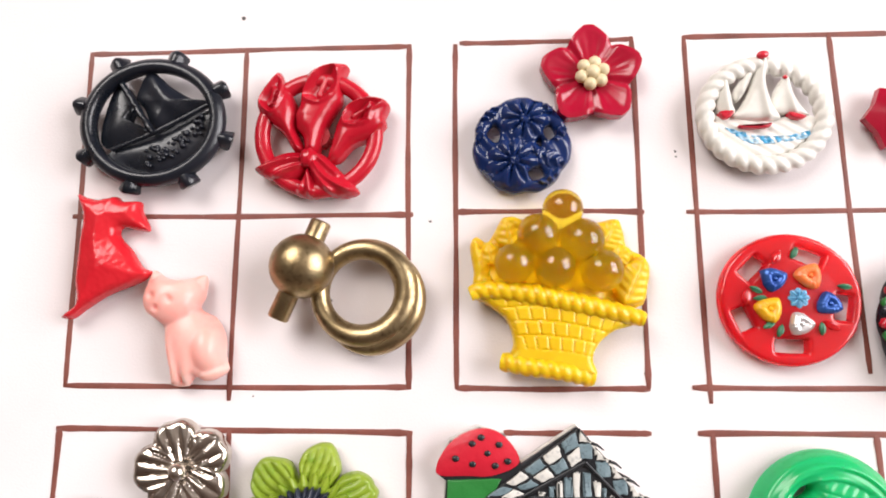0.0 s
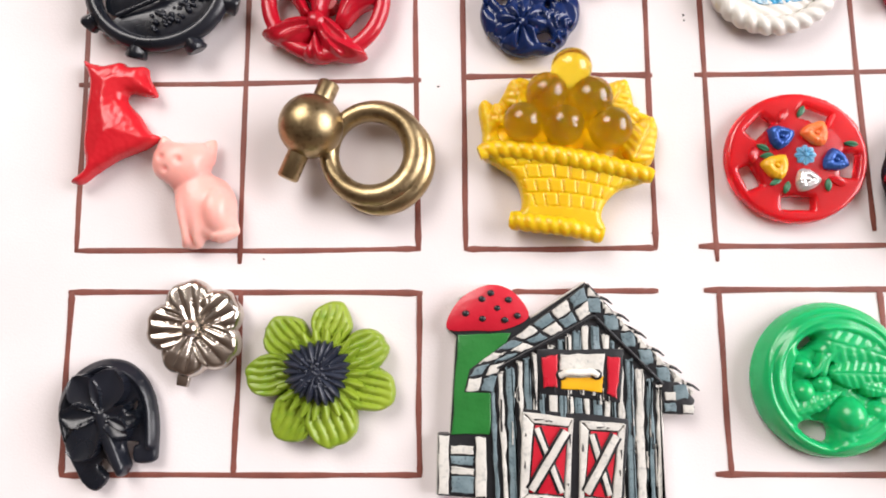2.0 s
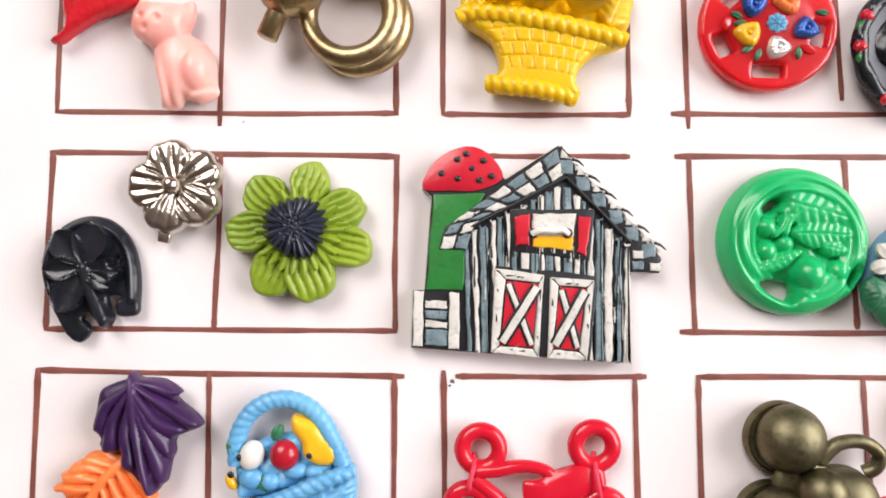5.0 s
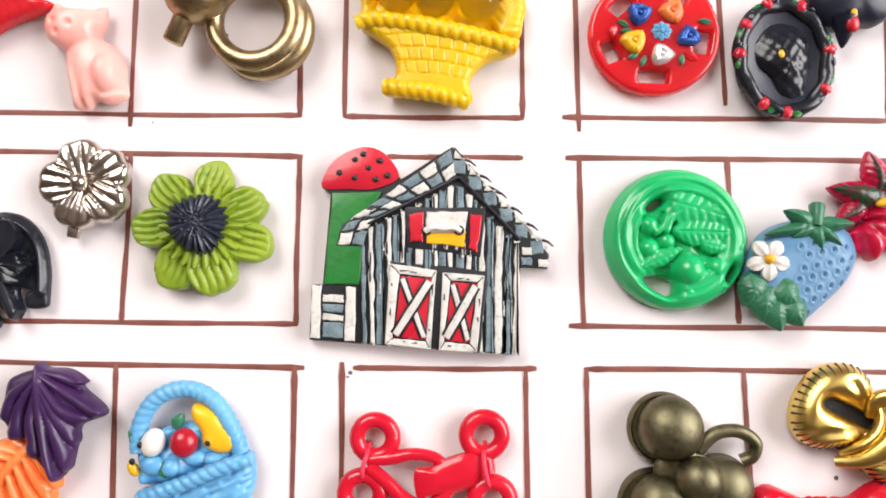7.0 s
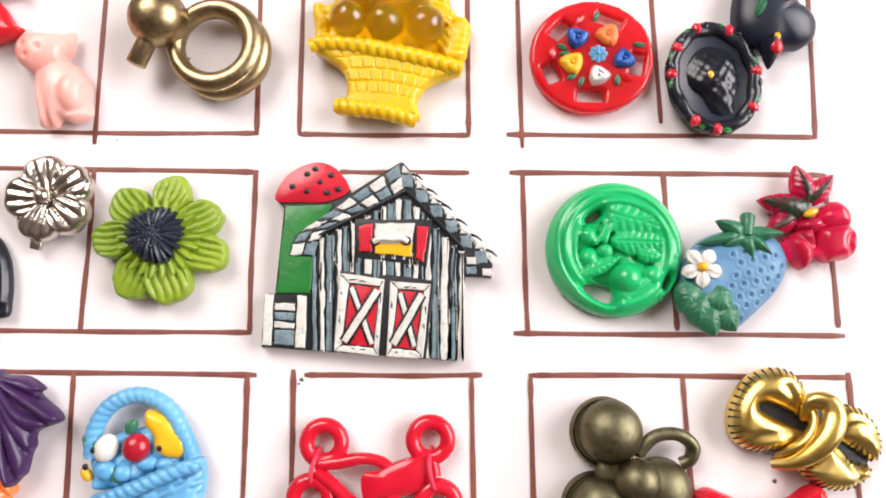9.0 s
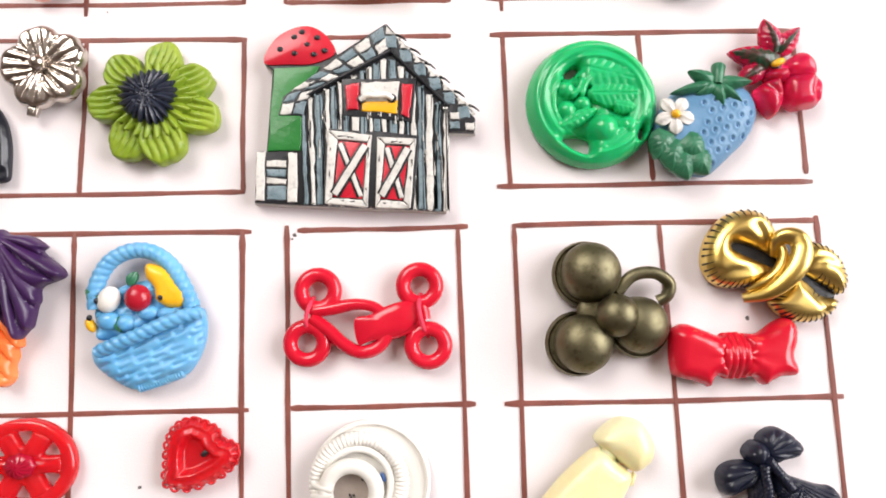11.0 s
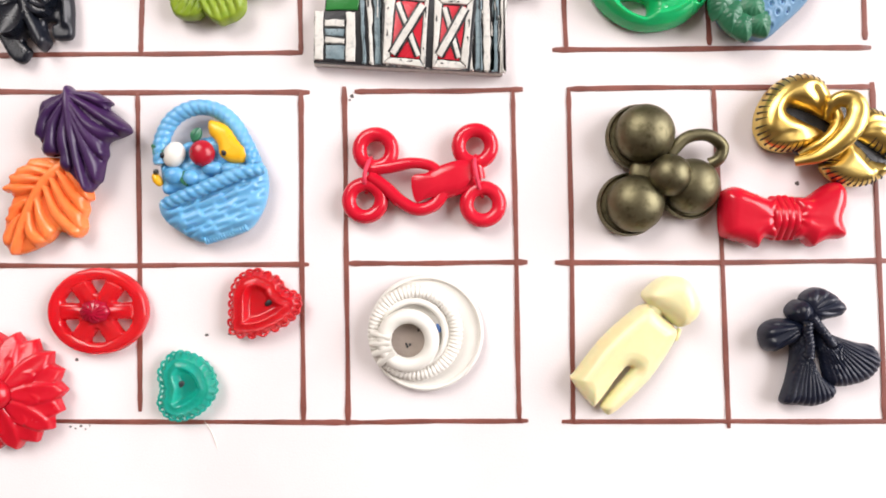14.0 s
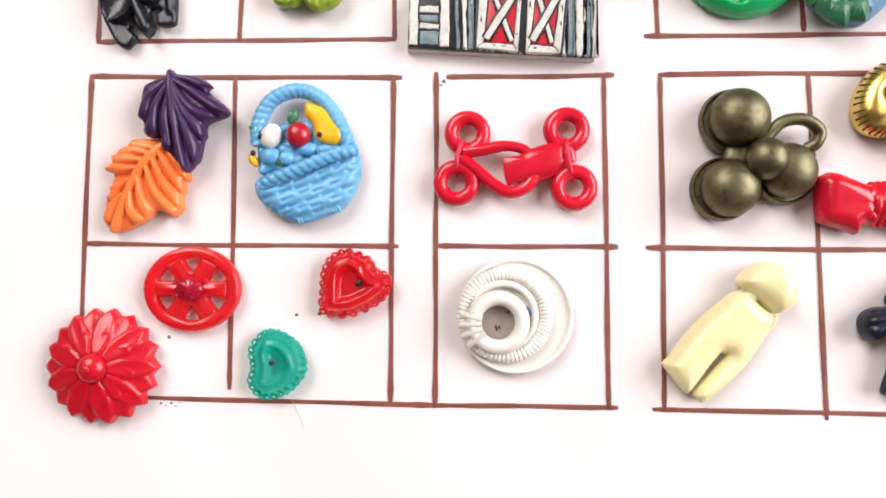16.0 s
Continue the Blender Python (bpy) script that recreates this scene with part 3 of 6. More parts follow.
# ---- navy openwork button ----
def openwork_button():
    t = thing("openwork_flower_button", 12.2, 82.2, "round navy blue openwork button with carved daisies and leaves")
    rim = []
    for i in range(180):
        a = TAU * i / 180
        rim.append(((9.0 - 0.45 * abs(math.sin(3.5 * a + 0.5)) ** 6) * math.cos(a), (9.0 - 0.45 * abs(math.sin(3.5 * a + 0.5)) ** 6) * math.sin(a)))
    holes = [spline(p, 5, True) for p in ([(-6.2, 2.0), (-5.0, 3.8), (-3.9, 2.6), (-4.6, 0.5)], [(4.0, 2.8), (5.2, 3.6), (6.0, 1.8), (4.6, 0.9)], [(1.0, -4.9), (3.0, -4.1), (3.8, -5.8), (1.8, -6.5)], [(2.6, 0.4), (3.4, 0.9), (3.4, -0.4)])]
    daisies = ((0.5, 4.4, 4.6), (-1.7, -3.2, 4.8))
    leaves = ((2.0, -1.4, -24, 6.4), (2.6, -7.0, 20, 5.6), (3.2, 0.8, 22, 5.4), (-7.6, 4.6, 44, 5.0), (-8, -4.4, -56, 5.0), (-8.6, 0, 84, 4.4), (5.6, 5.4, 130, 5.0))

    def h(x, y, d):
        z = 2.0 + 1.7 * math.sqrt(max(0, 1 - (x * x + y * y) / 95)) + 0.35 * math.sin(1.9 * math.hypot(x, y) + 9 * math.atan2(y, x)) * 0.5
        for cx, cy, r in daisies:
            u, a = math.hypot(x - cx, y - cy) / r, math.atan2(y - cy, x - cx)
            if u < 1:
                z = max(z, 3.1 + 0.75 * (1 - u) * 0.6 + 1.35 * abs(math.cos(4.5 * a)) ** 0.7 * min(1, 3 * u) * (1 - u ** 4) + (0.9 * math.sqrt(max(0, 1 - (u / 0.2) ** 2)) if u < 0.2 else 0))
        for cx, cy, a, n in leaves:
            c, s = math.cos(radians(a)), math.sin(radians(a))
            u, v = (c * (x - cx) + s * (y - cy)) / n, (-s * (x - cx) + c * (y - cy)) / 1.5
            if 0 < u < 1 and abs(v) < math.sin(math.pi * u):
                z = max(z, 3.2 + 0.9 * (1 - abs(v)) + 0.4 * math.sin(22 * u - 4 * abs(v)))
        return 1.6 + (z - 1.6) * (0.35 + 0.65 * rounded(d, 0.9))

    part("face", puff([rim] + holes, h, 1.2, 0.26), NAVY, t)
    shank(t, 2.6, NAVY, 0, 0)


openwork_button()


# ---- crimson star flower ----
def star_flower():
    t = thing("star_flower_button", 25.0, 94.8, "glossy crimson five-petal flower button with cream beaded centre")

    def r(a):
        w = (a - radians(92)) % (TAU / 5)
        d = min(w, TAU / 5 - w) / (TAU / 10)
        return 9.9 * (1 - 0.31 * d ** 0.9) - 0.5 * max(0, 0.14 - d) / 0.14

    outline = [(r(TAU * i / 150) * math.cos(TAU * i / 150), r(TAU * i / 150) * math.sin(TAU * i / 150)) for i in range(150)]

    def h(x, y, s, a):
        w = (a - radians(92)) % (TAU / 5)
        d = min(w, TAU / 5 - w) / (TAU / 10)
        return 3.0 + 1.3 * s * s - 0.9 * max(0, d - 0.72) / 0.28 * s + 0.05 * math.cos(25 * a) * max(0, 1 - abs(s - 0.62) * 3) - 0.9 * max(0, s - 0.9) * 4

    part("petals", relief(outline, h, 18, 1.4), CRIMSON, t)
    part("bead", ball(0, 0, 4.5, 1.35, n=16), CREAM, t, "cream painted bead")
    for i in range(6):
        a = TAU * i / 6 + 0.3
        part("bead", ball(2.0 * math.cos(a), 2.0 * math.sin(a), 4.1, 1.2, n=16), CREAM, t, "cream painted bead")
    shank(t, 2, CRIMSON)


star_flower()


# ---- white sailing-boat button ----
def sail_button():
    t = thing("sailboat_button", 55.5, 86.9, "white rope-edged button with sailing boats, red hulls and blue sea")
    part("rope_border", tube(circle(10.5, 240, z=2.6, oval=0.88), strands(1.75, 27, 0.32), True, 20), WHITE, t)
    bay = flat_line([(-9.0, -0.1), (-5.4, -0.3), (0.1, -0.6), (8.5, -0.2), (8.7, -2.5), (6.1, -5.6), (2.0, -7.6), (-1.9, -7.8), (-5.8, -6.4), (-8.4, -3.8)], 4, True)
    part("water_bed", puff([bay], lambda x, y, d: 2.4 + 0.5 * rounded(d, 1.2) + 0.12 * math.sin(2 * x + 3 * y), 1.0, 0.4), WHITE, t)

    def sail(p, high, crease):
        line = flat_line(crease, 5)
        part("sail", puff([spline(p, 6, True)], lambda x, y, d: 2.4 + high * rounded(d, 1.6) + 0.7 * math.exp(-(near(line, x, y)[0] / 0.7) ** 2), 1.4, 0.3), WHITE, t)

    sail([(-0.7, 10.7), (1.0, 10.6), (0.6, 6.2), (1.5, 2.0), (2.8, -1.0), (-0.9, -1.3), (-5.8, -0.6), (-3.9, 1.7), (-2.0, 5.4)], 1.5, [(0.3, 10.0), (-0.4, 5.1), (0.3, -0.6)])
    sail([(4.2, 7.1), (5.1, 4.4), (6.8, 1.2), (7.9, -0.3), (4.6, -0.1), (1.4, 0.4), (2.3, 4.4)], 1.2, [(4.4, 6.5), (4.4, 3.3), (5.0, 0.2)])
    sail([(-7.0, 7.0), (-6.1, 6.1), (-5.4, 2.5), (-5.2, 0.0), (-7.8, 0.1), (-8.3, 3.8)], 1.2, [(-6.9, 6.2), (-6.8, 3.0), (-6.6, 0.4)])
    sail([(-1.6, 9.8), (-0.4, 10.4), (-2.4, 5.6), (-4.4, 2.7), (-4.9, 4.6), (-3.0, 7.7)], 0.7, [(-1.1, 9.8), (-3.9, 4.6)])

    def hull(p):
        part("hull", slab(spline(p, 4, True), 2.2, 4.1, 0.3), BARN_RED, t, "red painted hull")

    hull([(-8.2, 0.4), (-5.8, 0.5), (-6.5, -0.7), (-7.7, -0.8)])
    hull([(3.9, 0.1), (6.8, -0.7), (5.8, -1.2), (4.3, -0.9)])
    hull([(-4.9, -2.1), (-2.5, -2.4), (0.6, -1.8), (-0.2, -2.7), (-4.4, -2.7)])
    (x, y), (u, v) = [(-0.2, 10.6), (3.7, 6.6)]
    part("pennant", ball(x, y, 4.3, 1.15, 0.75, 0.6, 14, turn=0.2), BARN_RED, t, "red painted tip")
    part("pennant", ball(u, v, 3.7, 0.45, 0.35, 0.3, 10), BARN_RED, t, "red painted tip")
    sea = flat_line([(-7.2, -2.3), (-4.6, -3.1), (-1.2, -3.9), (3.3, -4.0), (7.4, -3.2), (7.2, -4.4), (3.7, -5.0), (-0.8, -5.4), (-3.9, -4.9)], 5, True)
    part("sea", puff([sea], lambda x, y, d: 3.0 + 0.12 * math.sin(5 * x + 3 * y) + 0.1 * math.sin(9 * y), 2.0, 0.3), SEA, t, "sea blue paint")
    shank(t, 2, WHITE, 0, -6)


sail_button()

# ---- red dog and pink cat: plain moulded figures ----
DOG = [(-6.4, 11.3), (-4.8, 10.6), (-2.4, 10.2), (0.6, 10.7), (1.9, 9.8), (5.1, 9.7), (5.5, 8.0), (7.1, 4.5), (5.1, 4.4), (2.2, 5.0), (1.7, 3.4), (4.0, 0.8), (6.0, -2.2), (7.7, -3.1), (7.1, -4.2), (4.7, -5.5), (0.5, -7.1), (-3.5, -9.6), (-5.8, -11.3), (-7.7, -11.3), (-7.2, -10.3), (-5.3, -8.5), (-5.7, -4.1), (-5.4, 2.3), (-5.0, 6.5), (-5.6, 9.1)]


def dog_face(x, y, d):
    fur = 0.05 * math.sin(3.1 * x + 1.7 * math.sin(1.9 * y)) * math.sin(2.7 * y + 1.3 * math.sin(2.3 * x))
    return 2.0 + 1.6 * rounded(d, 1.4) + 1.3 * min(1, d / 4.5) + fur * rounded(d, 1.0)


bm = puff([spline(DOG, 5, True)], dog_face, 1.4, 0.36)
tube([(0, 0, 0), (0, 0, 1), (0, 0, 2)], 1.8, bm=bm)
dog = tagged(part("dog_button", bm, ROUGH_RED), "flat pitted red plastic dog-shaped button", "button", "buttons on the card")
dog.matrix_world = pose(-62.2 * MM, 63.2 * MM, 0)

CAT = [(-6.4, 10.2), (-4.2, 9.0), (-1.7, 8.5), (0.8, 8.8), (3.2, 9.2), (3.2, 5.7), (2.4, 3.4), (5.3, 1.6), (7.0, -1.5), (7.2, -5.0), (7.6, -7.6), (4.6, -9.2), (2.0, -8.5), (0.7, -10.1), (-2.3, -9.8), (-2.2, -7.3), (-3.6, -2.2), (-4.4, 0.8), (-7.4, 3.2), (-7.8, 6.4)]


def cat_face(x, y, d):
    z = blend([2.6, 2.4 + 4.0 * hump(x, y, -2.4, 5.0, 5.4, 4.8), 2.2 + 3.4 * hump(x, y, 1.2, -2.6, 5.0, 6.6, 0.2), 2.2 + 4.0 * hump(x, y, 4.2, -3.6, 3.2, 4.4, 0.1), 2.2 + 3.0 * hump(x, y, -1.6, -4.6, 1.7, 5.6, 0.1), 2.2 + 2.9 * hump(x, y, 1.0, -5.2, 1.5, 5.0), 2.2 + 2.2 * hump(x, y, 4.6, -8.2, 3.2, 1.5, 0.3), 2.4 + 2.8 * hump(x, y, -4.8, 3.2, 2.2, 1.6)], 0.22)
    for cx, cy, r in ((-5.0, 5.6, 0.55), (-1.8, 4.9, 0.55), (-4.2, 3.4, 0.5)):
        z -= 0.7 * math.exp(-((x - cx) ** 2 + (y - cy) ** 2) / (r * r))
    return 1.6 + (z - 1.6) * (0.3 + 0.7 * rounded(d, 1.3))


bm = puff([spline(CAT, 5, True)], cat_face, 1.4, 0.34)
tube([(0, 0, 0), (0, 0, 1.5), (0, 0, 3)], 1.8, bm=bm)
cat = tagged(part("cat_button", bm, PINK), "pale pink plastic seated cat-shaped button", "button", "buttons on the card")
cat.matrix_world = pose(-47.6 * MM, 50.0 * MM, 0)


# ---- brass ring with a ball ----
def ring_button():
    t = thing("ring_button", -19.0, 57.0, "aged brass button shaped as a twisted ring with ball and bar")
    ring = part("ring", tube(circle(7.6, 96, 3.0, -1.2, 3.6), lambda s, w: (1.75 + 0.75 * (0.5 + 0.5 * math.cos(TAU * (s + 0.06)))) * (1 - 0.06 * math.cos(2 * w)), True, 20, 1.05), BRASS, t)
    arc = [Vector((3.3 + 8.9 * math.cos(a) * 0.98, -1.7 + 8.9 * math.sin(a), 3.4)) for a in [radians(52 - 175 * i / 40) for i in range(41)]]
    part("outer_coil", tube(arc, lambda s, w: 0.35 + 1.75 * math.sin(math.pi * min(1, s * 1.02)) ** 0.7, sides=18), BRASS, ring)
    part("ball", ball(-7.4, 3.3, 6.0, 5.6, 5.6, 5.2, 40), BRASS, t)
    d = Vector((7.0, 16.0, 0)).normalized()
    c = Vector((-7.7, 3.0, 5.6))
    part("bar", tube([c - d * 9.6, c - d * 9.3, c, c + d * 8.6, c + d * 8.9], lambda s, w: 1.5 if s < 0.01 or s > 0.99 else 1.85, sides=20), BRASS, t)
    shank(t, 3, BRASS, -7, 3)


ring_button()


# ---- yellow fruit basket ----
def fruit_basket():
    t = thing("fruit_basket_button", 17.8, 53.6, "bright yellow plastic basket button heaped with clear amber balls")
    rim = [(-15.3, 1.6), (-13.3, 2.3), (-8.7, 2.1), (-2.9, 1.2), (2.8, -0.1), (8.5, -1.4), (12.5, -2.4), (14.2, -3.0)]
    part("rim", tube(spline([(x, y, 4.4) for x, y in rim], 26), lambda s, w: (0.7 + 1.25 * math.sin(math.pi * (0.1 + 0.8 * s)) ** 0.6) * (0.82 + 0.2 * abs(math.sin(math.pi * 15 * s + w)) ** 0.7), sides=20), YELLOW, t)
    body = flat_line([(-14.3, 1.4), (-12.4, -0.1), (-9.5, -2.3), (-8.2, -5.0), (-8.1, -7.7), (-9.6, -10.0), (-4.1, -11.6), (5.5, -12.6), (5.4, -9.6), (6.3, -7.3), (8.9, -5.0), (11.8, -4.1), (14.1, -2.9), (8.8, -0.8), (1.1, 0.9), (-8.6, 2.6)], 5, True)

    def woven(x, y, d):
        v = (y + 0.13 * x + 0.012 * x * x - 1.6) / 2.45
        row = math.floor(v)
        half = 8.4 + 0.55 * max(0, y + 10)
        u = math.asin(max(-1, min(1, x / (half + 3)))) * 6.2 + 0.5 * (row % 2)
        brick = min(1, 3.6 * abs(math.sin(math.pi * u))) * min(1, 3.2 * abs(math.sin(math.pi * v)))
        if not -4 <= row <= 0:
            brick = 0.7
        return 2.0 + 1.1 * rounded(d, 1.4) + 1.9 * math.sqrt(max(0, 1 - (x / (half + 4)) ** 2)) + 0.32 * brick ** 0.8 * rounded(d, 1.2)

    part("body", puff([body], woven, 1.4, 0.26), YELLOW, t)
    foot = [(-9.9, -9.8), (-6.1, -10.6), (-0.4, -11.4), (5.3, -12.6)]
    part("foot", tube(spline([(x, y, z) for (x, y), z in zip(foot, (3.0, 4.2, 4.4, 3.2))], 22), strands(1.75, 9, 0.2), sides=18), YELLOW, t)
    heap = flat_line([(-14.5, 1.9), (-14.6, 5.8), (-15.2, 10.3), (-14.1, 12.0), (-12.2, 11.0), (-10.8, 12.8), (-9.5, 15.2), (-7.9, 15.6), (-5.3, 14.9), (-1.8, 16.1), (4.6, 14.8), (7.5, 14.3), (10.7, 14.9), (11.8, 12.5), (12.4, 9.7), (14.9, 8.4), (16.2, 6.4), (15.6, 3.0), (13.5, -0.9), (1.1, 0.7), (-8.6, 2.3)], 4, True)
    lumps = [([(-13.7, 2.7), (-14.6, 11.2)], 3.2, 4), ([(-11.3, 6.7), (-12.2, 11.1)], 2.6, 3), ([(-8.0, 9.6), (-9.1, 15.2)], 3.6, 4), ([(-3.0, 13.5), (-8.6, 15.0)], 3.4, 4), ([(7.3, 9.4), (10.8, 14.5)], 5.4, 6), ([(9.5, 7.4), (12.8, 9.5)], 3.0, 4), ([(11.1, -0.4), (15.0, 7.8)], 5.0, 6), ([(-12.8, 2.2), (-14.0, 5.9)], 3.0, 3)]

    def bed(x, y, d):
        z = 2.6 + 0.25 * math.sin(1.3 * x) * math.sin(1.1 * y)
        for (foot, tip), wide, ribs in lumps:
            k = blade(x, y, foot, tip, wide * 1.3, ribs, 0.12)
            if k:
                z = max(z, 2.6 + 1.9 * k)
        return 1.4 + (z - 1.4) * (0.35 + 0.65 * rounded(d, 1.2))

    part("leaf_bed", puff([heap], bed, 1.2, 0.3), YELLOW, t)
    balls = [(0.9, 16.1), (-3.5, 11.7), (4.0, 10.6), (-7.7, 6.8), (-0.8, 6.1), (7.2, 5.4)]
    for (x, y), r in zip(balls, (3.55, 3.7, 3.9, 3.5, 3.6, 3.75)):
        part("amber_ball", ball(x, y, 5.4, r, n=32), AMBER, t, "clear amber ball")
    shank(t, 2.5, YELLOW)


fruit_basket()


# ---- red openwork disc with foil flowers ----
def foil_flower_disc():
    t = thing("foil_flower_button", 57.6, 53.9, "round translucent red pierced button with foil-coloured flowers")
    t.scale = (1.0, 0.94, 1.0)
    holes = []
    for a, r, w, n in ((136, 8.5, 1.3, 2.2), (66, 8.6, 1.2, 2.6), (-10, 9.0, 1.3, 2.3), (-93, 8.5, 1.2, 2.6), (203, 8.9, 1.25, 2.1)):
        c, s = math.cos(radians(a)), math.sin(radians(a))
        box_line = [(w, n * 0.8), (w * 0.8, n), (-w * 0.8, n), (-w, n * 0.8), (-w, -n * 0.8), (-w * 0.8, -n), (w * 0.8, -n), (w, -n * 0.8)]
        holes.append(spline([(c * (r + p) - s * q, s * (r + p) + c * q) for p, q in box_line], 3, True))

    def face(x, y, d):
        r = math.hypot(x, y)
        return 1.4 + 1.5 * (0.4 + 0.6 * rounded(d, 0.8))  + 0.5 * max(0, 1 - r / 8)

    part("disc", puff([circle(12.2, 120)] + holes, face, 1.2, 0.36), CLEAR_RED, t)

    def bloom(x, y, turn, mat, size, label):
        lobes = spline([(size * r * math.cos(radians(a + turn)), size * r * math.sin(radians(a + turn))) for a, r in ((0, 1.1), (50, 0.85), (85, .95), (120, 1.1), (170, 0.85), (205, .95), (240, 1.1), (300, .85))], 5, True)
        b = part("bloom", relief([(x + p.x, y + p.y) for p in lobes], lambda px, py, s, a: 3.4 + 1.1 * s * (1.1 - s) * 3 + 0.1 * math.cos(14 * a) * s, base=2.2, centre=(x, y)), mat, t, label)
        part("bead", ball(x, y, 4.0, 0.45, n=10), mat, b)

    bloom(-3.0, 3.7, 20, ROYAL, 2.2, "blue foil flower")
    bloom(3.0, 4.2, 60, ORANGE, 2.3, "orange foil flower")
    bloom(6.0, -0.9, 100, ROYAL, 2.1, "blue foil flower")
    bloom(1.0, -4.5, 0, FOIL, 2.1, "silver foil flower")
    bloom(-4.1, -1.8, 50, SUN, 2.3, "yellow foil flower")
    daisy("daisy", t, 1.0, 0.2, 3.0, 1.9, 8, SKY, thick=0.4, lift=0.4)
    for x, y, a in ((-7.0, 2.4, -30), (0.4, 7.4, 65), (7.9, 2.4, -10), (4.6, -6.6, 88), (-5.2, -5.2, 30), (-2.8, -6.8, 70), (-6.6, 0.2, 5)):
        part("leaf", petal(2.4, 1.0, 0.4, 2, 0.4, 0.5, 0.2, radians(a), x, y, 2.8, nu=8, nv=6), LEAF, t, "green painted leaf")
    for x, y, a in ((5.0, -4.0, -30), (-3, 6.5, 60), (-8, -1, 80)):
        part("leaf", petal(3.0, 1.4, 0.4, 2, 0.5, 0.5, 0.2, radians(a), x, y, 2.7, nu=8, nv=6), CLEAR_RED, t)
    shank(t, 1.6, CLEAR_RED)


foil_flower_disc()

# ---- crimson faceted button at the end of the row ----
t = thing("faceted_button", 79.2, 85.9, "crimson glass faceted pointed button, mostly out of view")
part("body", relief([((6.4 if i % 2 == 0 else 5.0) * math.cos(TAU * i / 12 + math.pi), (6.4 if i % 2 == 0 else 5.0) * math.sin(TAU * i / 12 + math.pi)) for i in range(12)], lambda x, y, s, a: 5.0 - 2.0 * s, 4, 1.4), CRIMSON, t)
shank(t, 2, CRIMSON)


# ---- black cameo in a rose wreath ----
def cameo_button():
    t = thing("cameo_button", 80.8, 49.0, "black oval button with a plain raised centre and painted rosebud wreath", turn=6)
    t.scale = (1.06, 1.1, 1.0)
    oval = [(7.6 * math.cos(TAU * i / 64), 9.3 * math.sin(TAU * i / 64)) for i in range(64)]
    part("plate", relief(oval, lambda x, y, s, a: 2.2 + 1.5 * s * s, 14, 1.2), INKBLUE, t)
    part("wreath", tube([Vector((x * 0.98, y * 0.98, 3.2)) for x, y in oval], lambda s, w: 1.25 * (0.8 + 0.3 * abs(math.sin(5 * TAU * s + w))), True, 16), BLACK, t)
    part("centre", relief(spline([(-3.8, 3.8), (0, 6.2), (4.2, 4.2), (5.0, -0.4), (3.8, -3.8), (2.6, -7.2), (-0.8, -6.6), (-2.0, -3.0), (-4.4, -0.3)], 6, True), lambda x, y, s, a: 2.8 + 2.0 * (1 - s * s) + 0.14 * math.sin(2.9 * x) * math.sin(2.6 * y), 16, 1.8), BLACK, t)
    for a in (104, 140, 172, 232, 262, 320, 2, 60):
        a = radians(a)
        x, y = 7.7 * math.cos(a), 9.4 * math.sin(a)
        part("rosebud", ball(x, y, 4.0, 1.15, 0.95, 0.9, 14, shape=lambda d: 1 + 0.1 * math.sin(9 * d.x + 5 * d.y), turn=a), BARN_RED, t, "red painted rosebud")
        for e in (-0.24, 0.22):
            part("leaf", petal(2.0, 1.1, 0.4, 2, 0.4, 0.5, 0.2, a + math.pi / 2 * (1 if e > 0 else -1), 7.9 * math.cos(a + e * 0.4), 9.5 * math.sin(a + e * 0.4), 3.6, nu=8, nv=6), BARN_GREEN if e > 0 else BLACK, t)
    # Small yellow dab on the raised centre.
    part("yellow_dab", ball(-0.9, 0.4, 4.7, 0.55, 0.7, 0.3, 10), SUN, t, "small yellow dab")
    shank(t, 2, BLACK)


cameo_button()


# ---- black heart with painted fruit ----
def heart_button():
    t = thing("black_heart_button", 93.5, 58.2, "glossy black heart-shaped button with painted fruit and leaves")
    bm = relief(spline([(-7.9, 4.5), (-7.6, 0.4), (-5.4, -2.8), (-2, -3.8), (1.6, -3.0), (4.6, -2.9), (7.2, -1.2), (8.1, 2.0), (6.9, 4.8), (4.9, 6.4), (4.4, 9.6), (1.4, 12), (-3, 12.2), (-6.6, 9.6)], 6, True), lambda x, y, s, a: 3.0 + 3.4 * (1 - s * s) ** 0.6, 18, 1.4, centre=(-0.6, 3))
    part("body", bm, INKBLUE, t)
    part("tip", tube(spline([(-1.9, -2.0, 4.2), (-1.9, -4.6, 4.0), (-2.0, -7.4, 3.4)], 6), lambda s, w: 2.3 * (1 - s) ** 0.75 + 0.15, sides=16), INKBLUE, t)
    part("strawberry", ball(-1.3, -3.6, 5.6, 1.3, 1.7, 0.8, 16, turn=0.2), BARN_RED, t, "red painted strawberry")
    part("cap", ball(-1.1, -1.9, 6.0, 0.6, 0.9, 0.5, 12), SUN, t, "yellow painted cap")
    part("leaf", petal(4.6, 1.7, 0.5, 3, 0.6, 0.5, 0.3, radians(64), -4.8, 2.2, 5.4), LEAF, t, "green painted leaf")
    for x, y in ((-1.6, 6.6), (1.2, 6.2)):
        part("cherry", ball(x, y, 6.0, 1.0, n=14), BARN_RED, t, "red painted cherry")
    part("cap", ball(0.2, 7.4, 6.1, 0.7, 0.9, 0.5, 12), SUN, t, "yellow painted cap")
    shank(t, 2, BLACK)


heart_button()


